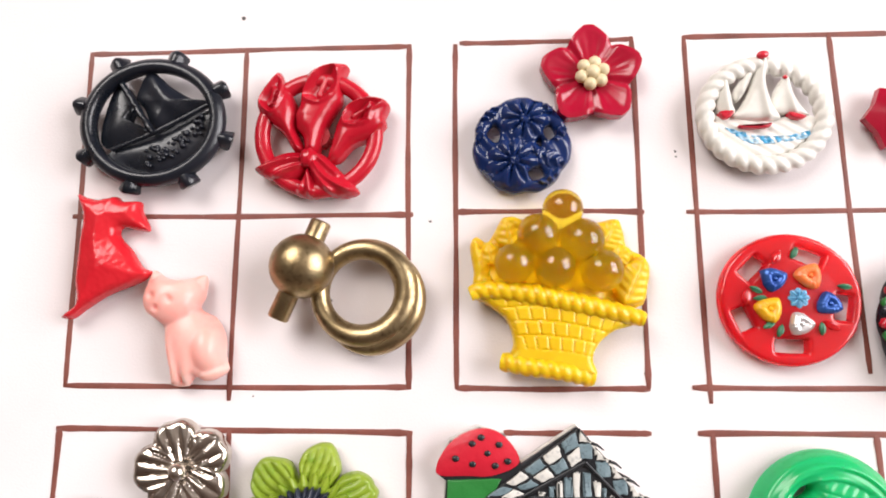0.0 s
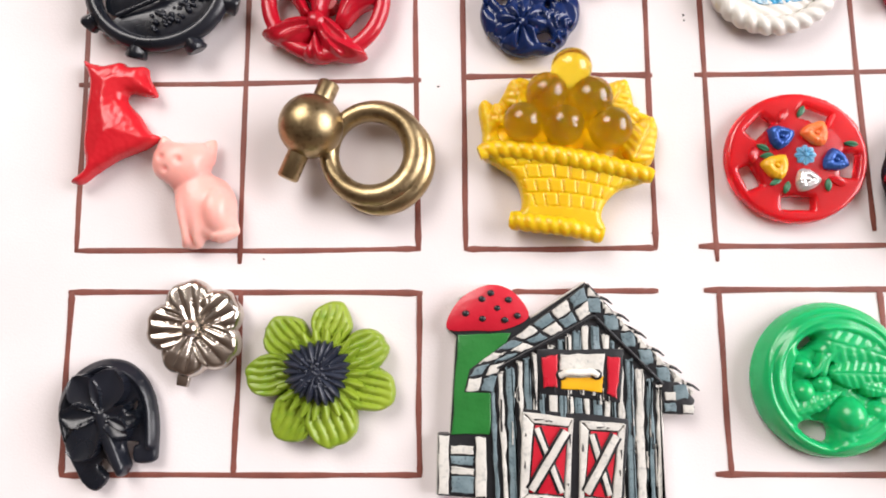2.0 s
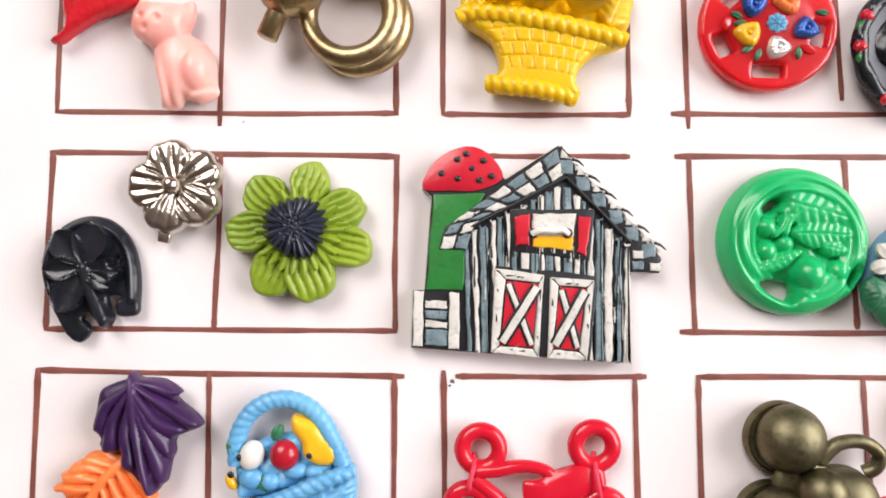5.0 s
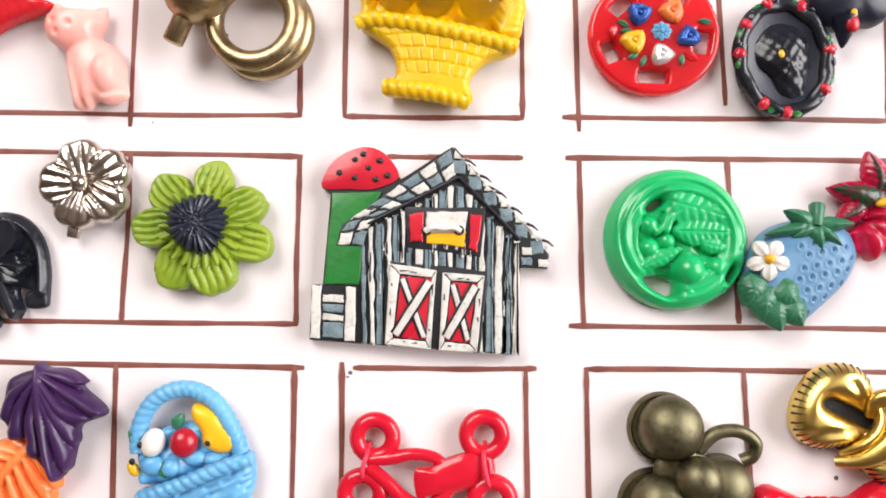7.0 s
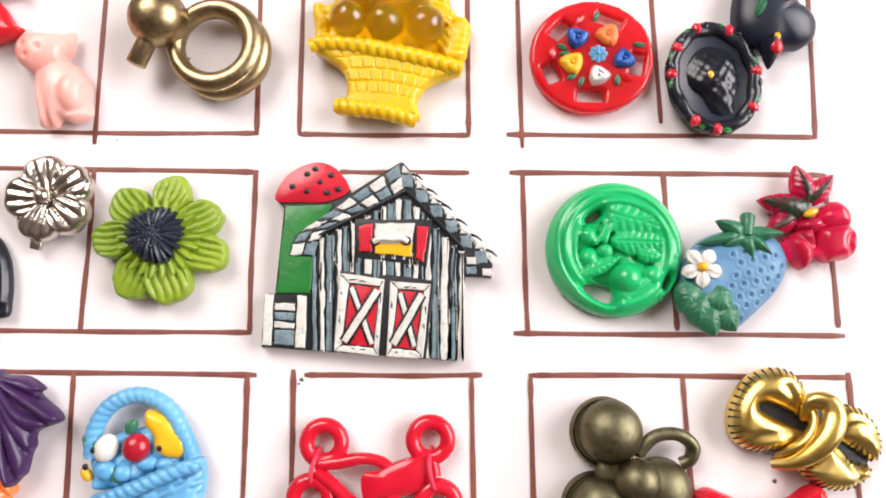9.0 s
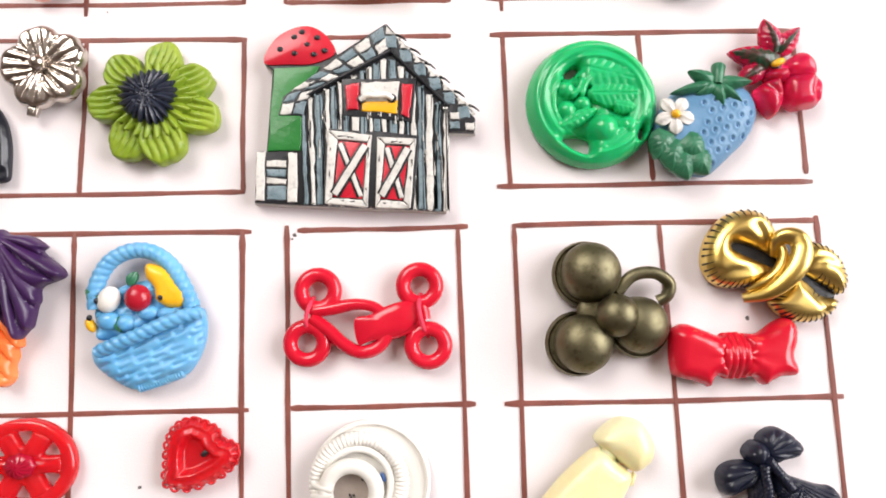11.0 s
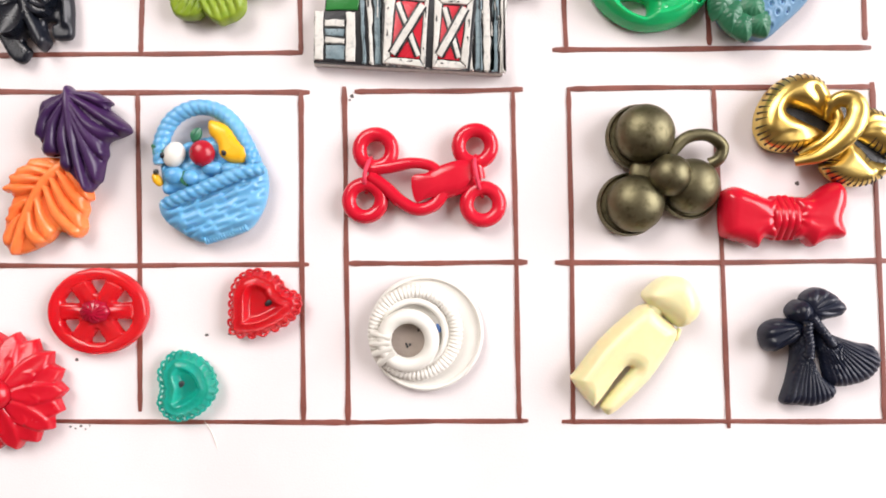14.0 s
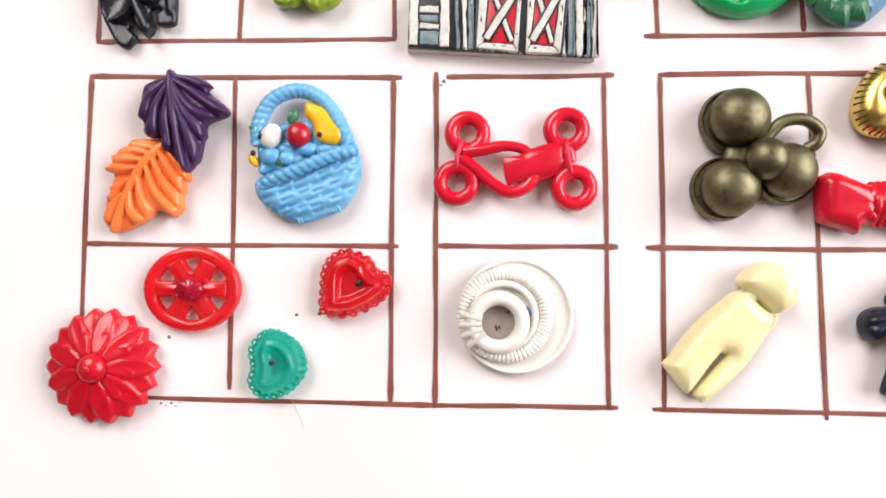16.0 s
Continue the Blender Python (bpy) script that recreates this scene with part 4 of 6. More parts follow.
# ---- silver flower ----
def silver_flower():
    t = thing("silver_flower_button", -47.0, 25.9, "shiny chrome silver five-petal flower button with a round bead")
    for i in range(5):
        a = radians(105 + 72 * i)
        c, s = math.cos(a), math.sin(a)
        lobe = []
        for k in range(60):
            b = TAU * k / 60
            r = 4.1 * (1 - 0.09 * math.exp(-((b + math.pi) % TAU - math.pi) ** 2 * 14))
            u, v = 4.7 + r * math.cos(b), r * math.sin(b) * 1.04
            lobe.append((c * u - s * v, s * u + c * v))

        def h(x, y, d, c=c, s=s, k=0.3 * (i % 2)):
            u, v = c * x + s * y, -s * x + c * y
            rib = abs(math.cos(3.6 * v / (0.9 + 0.26 * max(0, u)))) ** 0.7
            return 2.0 + k + 1.5 * rounded(d, 1.3) * (0.5 + 0.5 * min(1, max(0, u) / 5)) + 0.6 * rib * max(0, 1 - (u / 9.4) ** 2) * min(1, d / 0.6)

        part("petal", puff([lobe], h, 1.5, 0.26), SILVER, t)
    part("bead", ball(0, 0, 4.8, 1.6, n=20), SILVER, t)
    part("tab", slab([(-3.2, -9.6), (-1.4, -10.0), (-0.6, -7.4), (-3.0, -6.8)], 1.6, 2.6, 0.2), SILVER, t)
    shank(t, 3, SILVER)


silver_flower()


# ---- black horseshoe ----
def horseshoe():
    t = thing("horseshoe_button", -62.0, 9.8, "glossy blue-black horseshoe button with a four-leaf clover")
    shoe = flat_line([(-8.8, 1.4), (-8.4, 5.2), (-6.5, 8.1), (-3.7, 10.2), (-0.4, 11.1), (3.1, 10.4), (6.0, 8.0), (7.8, 4.6), (8.6, 0.3), (8.6, -3.5), (8.2, -6.3), (5.1, -6.6), (4.4, -5.4), (4.5, -3.8), (5.4, -3.2), (3.1, -3.0), (3.5, -5.4), (4.1, -7.1), (2.6, -8.9), (0.7, -7.2), (-0.4, -5.7), (-1.3, -7.0), (0.2, -8.9), (-1.7, -11.2), (-4.0, -10.0), (-5.7, -7.2), (-7.5, -3.4)], 4, True)
    gap = flat_line([(3.9, 2.9), (4.8, 4.0), (5.0, 2.6), (4.2, 2.3)], 3, True)
    clover = [([(-0.4, 1.8), (-7.5, 1.4)], 4.0), ([(-0.6, 1.4), (-5.0, -5.8)], 5.4), ([(-0.6, 2.1), (1.6, 9.5)], 6.4), ([(-0.6, 2.1), (-5.6, 8.2)], 5.4), ([(-0.2, 1.7), (5.9, 1.1)], 4.4), ([(0.0, 1.2), (4.4, -1.7)], 3.2)]
    ridge = flat_line([(-6.8, -2.5), (-7.7, 1.9), (-6.1, 6.4), (-0.9, 9.8), (4.3, 8.0), (6.9, 3.7), (7.5, -3.5)], 6)
    stem = flat_line([(-0.6, 1.7), (0.6, -2.4), (3.3, -7.7)], 5)

    def h(x, y, d):
        z = 2.5 + 0.9 * math.exp(-(near(ridge, x, y)[0] / 0.6) ** 2)
        for (foot, tip), wide in clover:
            dx, dy = tip[0] - foot[0], tip[1] - foot[1]
            n = math.hypot(dx, dy)
            u, v = ((x - foot[0]) * dx + (y - foot[1]) * dy) / (n * n), abs((y - foot[1]) * dx - (x - foot[0]) * dy) / n
            w = wide / 2 * math.sin(math.pi * max(0, min(1, u)) ** 1.3) ** 0.6 if 0 < u < 1 else 0
            if v < w:
                z = max(z, 3.5 + 0.5 * u + 0.7 * (v / w) ** 2)
        q = near(stem, x, y)[0] / 1.1
        if q < 1:
            z = max(z, 3.4 + 0.8 * math.sqrt(1 - q * q))
        return 1.5 + (z - 1.5) * (0.3 + 0.7 * rounded(d, 0.8))

    part("shoe", puff([shoe, gap], h, 1.2, 0.26), BLACK, t)
    shank(t, 2.6, BLACK, -4, 4)


horseshoe()


# ---- lime flower ----
def lime_flower():
    t = thing("lime_flower_button", -25.3, 18.5, "lime green enamelled seven-petal flower button with dark blue centre")
    for i, (a, n, w) in enumerate(((76, 12.1, 3.6), (22, 12.5, 3.8), (-21, 13.6, 3.9), (-77, 13.3, 4.5), (-120, 13.4, 4.1), (184, 13.0, 3.7), (136, 12.2, 4.0))):
        a = radians(a)
        c, sn = math.cos(a), math.sin(a)
        lobe = [(3.0, 2.4), (5.6, 0.76 * w), (8.0, w), (n - 2.0, 0.86 * w), (n - 0.5, 0.4 * w), (n - 0.35 * (i % 2), 0.1), (n - 0.2, -0.35 * w), (n - 2.2, -0.8 * w), (8.0, -w), (5.6, -0.8 * w), (3.0, -2.4), (2.2, 0)]
        outline = spline([(c * u - sn * v, sn * u + c * v) for u, v in lobe], 6, True)

        def h(x, y, d, c=c, sn=sn, n=n, wide=w, k=0.35 * (i % 2), ph=0.7 * i):
            u, v = c * x + sn * y, -sn * x + c * y
            q = v / (0.9 + (wide - 0.9) * min(1, u / 8.0))
            rib = abs(math.sin(9.0 * q + 0.5 * math.sin(0.8 * u + ph) + ph)) ** 0.8 * min(1, max(0, n - u) / 3.2)
            cup = 0.7 * max(0, abs(q) - 0.45) + 0.5 * max(0, (u - 0.7 * n) / (0.3 * n))
            return 2.0 + k + 1.1 * rounded(d, 0.7) + 0.6 * math.sin(math.pi * u / n) + cup + 0.6 * rib * rounded(d, 1.4)

        part("petal", puff([outline], h, 1.6, 0.25), LIME, t)
    ring = [((6.9 + 0.8 * math.cos(22 * TAU * i / 220)) * math.cos(TAU * i / 220) + 0.5, (6.9 + 0.8 * math.cos(22 * TAU * i / 220)) * math.sin(TAU * i / 220) - 0.5) for i in range(220)]
    part("green_fringe", relief(ring, lambda x, y, s, a: 4.9 + 0.4 * (1 - s) + 0.4 * math.cos(22 * a) * s, 8, 2.6), LIME, t)
    for i in range(24):
        a = TAU * i / 24
        part("fringe_petal", petal(5.5 + 0.4 * math.sin(7 * i), 1.55, 0.8, 1, 1.0, 0.6, 0.35, a + 0.05 * math.sin(5 * i), 0, 0, 4.9 + 0.35 * (i % 2), nu=8, nv=6), SLATE, t, "dark slate blue petal")
    rnd, bm = random.Random(5), bmesh.new()
    ball(0, 0, 6.0, 3.1, 3.1, 0.9, 20, bm=bm)
    for _ in range(80):
        r, a = 3.0 * math.sqrt(rnd.random()), rnd.uniform(0, TAU)
        ball(r * math.cos(a), r * math.sin(a), 6.55 + rnd.uniform(0, .35), rnd.uniform(.25, .5), n=8, bm=bm)
    tagged(part("heart", bm, SLATE, t, "dark slate blue centre"), kind="stuff")
    shank(t, 2.6, LIME)


lime_flower()


# ---- painted barn ----
def barn():
    cx, cy = 16.0, 14.0
    t = thing("barn_button", cx, cy, "hand-painted ceramic barn button with checked roof and red doors", turn=0)

    def at(points):
        return [(p[0] - cx, p[1] - cy) for p in points]

    def mix(a, b, f):
        return (a[0] + (b[0] - a[0]) * f, a[1] + (b[1] - a[1]) * f)

    def quad(a, b, c, d, gap):
        mid = ((a[0] + b[0] + c[0] + d[0]) / 4, (a[1] + b[1] + c[1] + d[1]) / 4)
        out = []
        for p in (a, b, c, d):
            v = Vector((mid[0] - p[0], mid[1] - p[1]))
            k = gap / max(v.length, 0.01)
            out.append(mix(p, mid, min(0.45, k)))
        return out

    rnd = random.Random(11)

    def wobble(points, n=5, amount=0.13):
        out = []
        for i, p in enumerate(points):
            q = points[(i + 1) % len(points)]
            for k in range(n):
                m = mix(p, q, k / n)
                out.append((m[0] + rnd.uniform(-amount, amount), m[1] + rnd.uniform(-amount, amount)))
        return out

    whole = [(20.2, 32.8), (24, 28.6), (31.5, 19.4), (37.6, 12.6), (37.3, 10.4), (32.4, 10.6), (31.3, -5.0), (2.9, -3.0), (-5.6, -2.3), (-5.3, 7.6), (-3.3, 7.6), (-2, 24.0), (-3.6, 25.3), (-1.3, 30.4), (3.8, 32.7), (7.8, 31.6), (10.8, 26.8)]
    part("plate", slab(at(whole), 0.3, 3.0, 0.3), BARN_BLACK, t)
    part("back", slab(at([mix(p, (16, 13), -0.012) for p in whole]), 0.15, 1.9, 0.3), BARN_WHITE, t)
    # dome and silo
    part("dome", relief(at(spline([(-3.6, 25.4), (-1.3, 30.2), (3.7, 32.6), (7.8, 31.4), (10.4, 27.2), (6.2, 25.0), (1.5, 24.9)], 6, True)), lambda x, y, s, a: 3.3 + 0.7 * (1 - s * s), base=2), BARN_RED, t, "red dome")
    # Black discs stand in for the dark of small holes in the dome.
    for x, y in ((-0.3, 27.8), (2.5, 30.2), (4, 31.2), (2.5, 26.9), (5, 28.6), (7, 30), (6.3, 26.6), (8.4, 27.3)):
        part("dot", ball(x - cx, y - cy, 3.85, 0.62, 0.55, 0.3, 12), BARN_BLACK, t, "small black dot")
    part("silo", slab(at(wobble([(-1.7, 24.2), (7.4, 24.4), (4.2, 17.8), (3.4, 14.6), (3.8, 13.9), (3.4, 7.6), (-3.0, 7.7)])), 2.4, 3.4, 0.25), BARN_GREEN, t, "green silo")
    # fence
    for a in ([(-5.2, 7.5), (-3.5, 7.4), (-3.6, -2.0), (-5.4, -2.0)], [(1.0, 7.2), (2.8, 7.0), (2.7, -2.5), (0.8, -2.4)], [(-3.2, 5.8), (0.6, 5.6), (0.5, 4.2), (-3.2, 4.5)], [(-3.2, 2.4), (0.6, 2.0), (0.5, 0.9), (-3.2, 1.2)]):
        part("fence_board", slab(at(wobble(a)), 2.4, 3.5, 0.2), BARN_WHITE, t)
    for a in ([(-3.2, 4.2), (0.6, 3.9), (0.5, 2.6), (-3.2, 2.8)], [(-3.2, 0.9), (0.6, 0.7), (0.5, -2.1), (-3.2, -1.9)]):
        part("fence_panel", slab(at(wobble(a)), 2.4, 3.2, 0.2), BARN_BLUE, t)
    # boards
    top = lambda x: 18.6 + (x - 5.4) * 0.515 if x < 21.3 else 26.8 - (x - 21.3) * 1.04
    x, i = 3.6, 0
    while x < 31.6:
        w = rnd.uniform(0.6, 1.35)
        lean0, lean1 = 0.035 * (18 - x), 0.0
        a, b = x, x + w
        lo = -2.9 - (x - 3) * 0.075
        hi = max(8, min(top(x), top(min(x + w, 31.9))) - 0.5)
        outline = wobble([(a, hi), (b, hi), (b + lean0, lo), (a + lean0, lo)], 12, 0.2)
        part("board", slab(at(outline), 2.4, 3.45 + rnd.uniform(-.1, .1), 0.18), BARN_WHITE if i % 2 else BARN_BLUE, t)
        x, i = x + w + rnd.uniform(0.34, 0.7), i + 1
    # loose brush strokes over the boards
    for k in range(34):
        x, y, n = rnd.uniform(4.5, 31), rnd.uniform(-2, 9.5), rnd.uniform(2.0, 7.0)
        if 7.4 < x < 26.6 and y < 12.5:
            y, n = rnd.uniform(12.2, 14.5), rnd.uniform(1.0, 2.4)
        w = rnd.uniform(0.07, 0.2)
        mat, name = ((BARN_BLACK, "black_stroke"), (BARN_WHITE, "white_stroke"))[k % 2]
        part(name, slab(at(wobble([(x, y + n), (x + w, y + n * 0.98), (x + 1.4 * w, y), (x - 0.4 * w, y + 0.1)], 6, 0.07)), 3.2, 3.62, 0.05), mat, t)
    # roof: slanting checks on one slope, steps of squares on the other
    o, n = ((20.1, 32.4), (0.2, 18.4), (-0.8, 14.6)), ((21.2, 27.3), (5.4, 19.2), (4.3, 14.4))

    def line(p, u):
        return mix(p[0], p[1], u / 0.8) if u < 0.8 else mix(p[1], p[2], (u - 0.8) / 0.2)

    part("roof_edge", slab(at([o[0], o[1], o[2], n[2], n[1], n[0]]), 2.4, 3.5, 0.15), BARN_BLACK, t)
    for k in range(8):
        for r in range(2):
            u0, u1, v0, v1 = k / 8, (k + 1) / 8, r / 2, (r + 1) / 2
            c = quad(mix(line(o, u0), line(n, u0), v0), mix(line(o, u1), line(n, u1), v0), mix(line(o, u1), line(n, u1), v1), mix(line(o, u0), line(n, u0), v1), 0.34)
            part("roof_tile", slab(at(wobble(c, 3, 0.16)), 2.6, 3.75, 0.2), BARN_WHITE if (k + r) % 2 else BARN_BLUE, t)
    part("roof_edge", slab(at(wobble([(20.4, 32.6), (37.6, 13.0), (37.3, 10.6), (32.4, 10.8), (32.0, 16.0), (21.4, 27.3)], 6, 0.2)), 2.4, 3.5, 0.15), BARN_BLACK, t)
    for k in range(6):
        x, y = 21.4 + 2.78 * k, 28.9 - 2.92 * k
        part("roof_tile", slab(at(wobble([(x - 1.15, y + 1.1), (x + 1.1, y + 1.2), (x + 1.2, y - 1.2), (x - 0.9 if k else x - 1.1, y - 1.3)], 4, 0.13)), 2.6, 3.75, 0.2), BARN_BLUE, t)
        part("roof_tile", slab(at(wobble([(x - 1.0, y + 1.5), (x - 0.75, y + 3.0), (x + 2.3, y - 0.3), (x + 1.55, y - 0.7), (x + 1.5, y + 1.4)], 4, 0.1)), 2.6, 3.75, 0.15), BARN_WHITE, t)
        part("roof_tick", tube([(x + 1.0 - cx, y + 1.3 - cy, 3.6), (x + 2.1 - cx, y + 0.9 - cy, 3.7), (x + 3.1 - cx, y + 0.1 - cy, 3.4)], lambda s, w: 0.3 * (1.1 - s * 0.7), sides=8), BARN_BLACK, t)
    for x, y, mat in ((33.6, 13.6, BARN_WHITE), (33.5, 11.7, BARN_BLUE), (36.4, 11.4, BARN_WHITE)):
        part("roof_tile", slab(at(wobble([(x - 0.9, y + 0.7), (x + 0.9, y + 0.7), (x + 0.9, y - 0.7), (x - 0.9, y - 0.7)], 3, 0.1)), 2.6, 3.75, 0.15), mat, t)
    for a in ((21.3, 27.1), (4.8, 18.5)), ((21.3, 27.1), (32.4, 15.6)):
        part("eave_line", tube([(a[0][0] - cx, a[0][1] - cy, 3.5), ((a[0][0] + a[1][0]) / 2 - cx, (a[0][1] + a[1][1]) / 2 - cy, 3.6), (a[1][0] - cx, a[1][1] - cy, 3.5)], 0.32, sides=10), BARN_BLACK, t)
    # window and shutters
    part("window_surround", slab(at(wobble([(11.6, 21.6), (26.2, 21.4), (25.3, 12.6), (11.8, 14.2)])), 2.6, 3.55, 0.2), BARN_BLACK, t)
    part("window_sill", slab(at(wobble([(15.5, 17.2), (22.5, 17.0), (22.2, 14.3), (15.5, 15.1)])), 2.8, 3.8, 0.25), SUN, t, "yellow painted sill")
    part("window", slab(at(wobble([(15.4, 20.7), (22.9, 20.7), (22.5, 16.8), (15.4, 17.0)])), 2.8, 4.0, 0.25), BARN_WHITE, t)
    for a in ([(12.4, 20.3), (14.9, 20.6), (14.8, 15.3), (12.4, 15.3)], [(23.3, 20.3), (25.5, 19.9), (24.6, 13.4), (23.1, 14.0)]):
        part("shutter", slab(at(wobble(a)), 2.8, 3.95, 0.25), BARN_RED, t, "red shutter")
    for x in (15.5, 21.4):
        part("thread_hole", ball(x - cx, 17.3 - cy, 3.95, 0.95, 0.9, 0.2, 14), BARN_BLACK, t)
    part("thread", tube(spline([(15.3 - cx, 17.2 - cy, 3.9), (16.6 - cx, 17.8 - cy, 4.5), (18.6 - cx, 17.7 - cy, 4.6), (20.4 - cx, 17.8 - cy, 4.5), (21.5 - cx, 17.2 - cy, 3.9)], 8), 0.55, sides=12), COTTON, t, "white thread")
    # doors
    part("door_surround", slab(at(wobble([(8.2, 12.0), (26.5, 10.0), (25.1, -4.6), (7.6, -3.3)])), 2.6, 3.5, 0.2), BARN_BLACK, t)
    doors = (([(8.8, 11.3), (17.3, 10.2), (16.2, -4.1), (8.1, -3.1)], [(11.0, 9.1), (16.3, 8.5), (15.2, -2.3), (9.7, -1.8)]), ([(18.4, 9.8), (25.9, 9.2), (24.5, -4.5), (17.7, -4.2)], [(20.1, 8.0), (24.5, 7.7), (23.0, -2.8), (18.8, -2.3)]))
    for outer, inner in doors:
        d = part("door", slab(at(wobble(inner, 3, 0.05)), 2.8, 3.75, 0.1), BARN_RED, t, "red barn door with white frame")
        for k in range(4):
            o0, o1, i1, i0 = outer[k], outer[(k + 1) % 4], inner[(k + 1) % 4], inner[k]
            part("frame_board", slab(at(wobble(quad(o0, o1, mix(i1, o1, .16), mix(i0, o0, .16), 0.12), 4, 0.07)), 2.8, 4.05, 0.2), BARN_WHITE, d)
        for k in range(9):
            a, b = outer[k % 4], outer[(k + 1) % 4]
            p = mix(mix(a, b, rnd.uniform(0.1, 0.8)), mix(inner[0], inner[2], 0.5), 0.14)
            q = mix(p, b, rnd.uniform(0.1, 0.3))
            part("ink_stroke", tube([(p[0] - cx, p[1] - cy, 4.02), ((p[0] + q[0]) / 2 - cx + 0.1, (p[1] + q[1]) / 2 - cy, 4.08), (q[0] - cx, q[1] - cy, 4.0)], lambda s, w: 0.16 * (1.1 - s), sides=6), BARN_BLACK, d)
        for p, q, w, up in ((inner[0], inner[2], 0.42, 0.0), (inner[1], inner[3], 0.62, 0.22)):
            p, q = mix(p, q, 0.04), mix(p, q, 0.96)
            v = Vector((q[0] - p[0], q[1] - p[1])).normalized()
            for wide, high, mat, name in ((w + 0.42, 3.9, BARN_BLACK, "brace_edge"), (w, 4.05, BARN_WHITE, "brace")):
                nx, ny = -v.y * wide, v.x * wide
                part(name, slab(at(wobble([(p[0] + nx, p[1] + ny), (q[0] + nx, q[1] + ny), (q[0] - nx, q[1] - ny), (p[0] - nx, p[1] - ny)], 5, 0.06)), 2.9, high + up, 0.1), mat, d)


barn()


# ---- green fruit disc ----
def green_disc():
    t = thing("fruit_disc_button", 60.1, 15.8, "round jade green translucent plastic openwork button with moulded fruit and leaves")
    gaps = [flat_line(p, 5, True) for p in (
        [(-4.8, 5.5), (-3.7, 6.8), (-2.1, 7.3), (-1.8, 6.5), (-3.5, 5.2)],
        [(-5.5, -7.2), (-3.4, -6.7), (-0.8, -7.3), (-0.1, -8.7), (-0.7, -10.2), (-2.6, -9.7), (-4.4, -8.6)],
        [(9.3, -7.1), (10.3, -5.2), (10.7, -6.1), (10.0, -7.7)])]
    berries = [(-4.6, 2.4), (-4.7, -1.8), (-1.5, -0.5), (2.3, -5.7), (7.4, -5.3)]
    sizes = (1.9, 2.0, 1.7, 3.1, 2.2)
    foliage = [
        ([(-2.9, 7.3), (10.2, 3.5)], 6.0, 8), ([(-0.5, 1.4), (10.5, 1.0)], 4.6, 9), ([(-6.5, -5.2), (1.1, -1.7)], 2.6, 7),
        ([(-0.4, -10.9), (6.1, -5.5)], 3.0, 8), ([(11.8, -0.9), (8.4, -10.2)], 3.0, 8), ([(2.1, 4.3), (8.9, 5.9)], 3.6, 5), ([(4.3, -0.8), (9.0, -1.9)], 2.6, 5)]
    stems = [flat_line(p, 6) for p in ([(-1.6, 1.4), (-0.8, 3.5), (1.2, 5.2), (3.3, 5.6)], [(-3.4, 1.2), (-2.2, 2.2), (-1.5, 3.8)])]

    def face(x, y, d):
        r, a = math.hypot(x - 0.7, y), math.atan2(y, x - 0.7)
        rim = 2.2 + 2.9 * math.sqrt(max(0, 1 - ((r - 9.6) / 3.6) ** 2)) if r > 7.4 else 0
        swirl = 0.2 * math.sin(3.4 * r + 2.0 * a) + 0.08 * math.sin(6.0 * r - 1.0 * a + 1) if r > 8.0 else 0
        z = max(3.3 + 0.4 * math.sin(1.1 * x + 2) * math.sin(1.0 * y), rim + swirl)
        for (cx, cy), q in zip(berries, sizes):
            z = max(z, 3.0 + 1.15 * q * hump(x, y, cx, cy, q, q))
        for (foot, tip), wide, ribs in foliage:
            k = blade(x, y, foot, tip, wide * 1.15, ribs, 0.1)
            if k:
                z = max(z, 3.7 + 1.5 * k)
        for s in stems:
            k = near(s, x, y)[0] / 0.7
            if k < 1:
                z = max(z, 4.2 + 0.9 * math.sqrt(1 - k * k))
        return 1.2 + (z - 1.2) * (0.12 + 0.88 * rounded(d, 2.2))

    part("face", puff([circle(13.0, 140, 0.7)] + gaps, face, 1.0, 0.27), GREEN, t)
    shank(t, 2.4, GREEN, 2, 0)


green_disc()


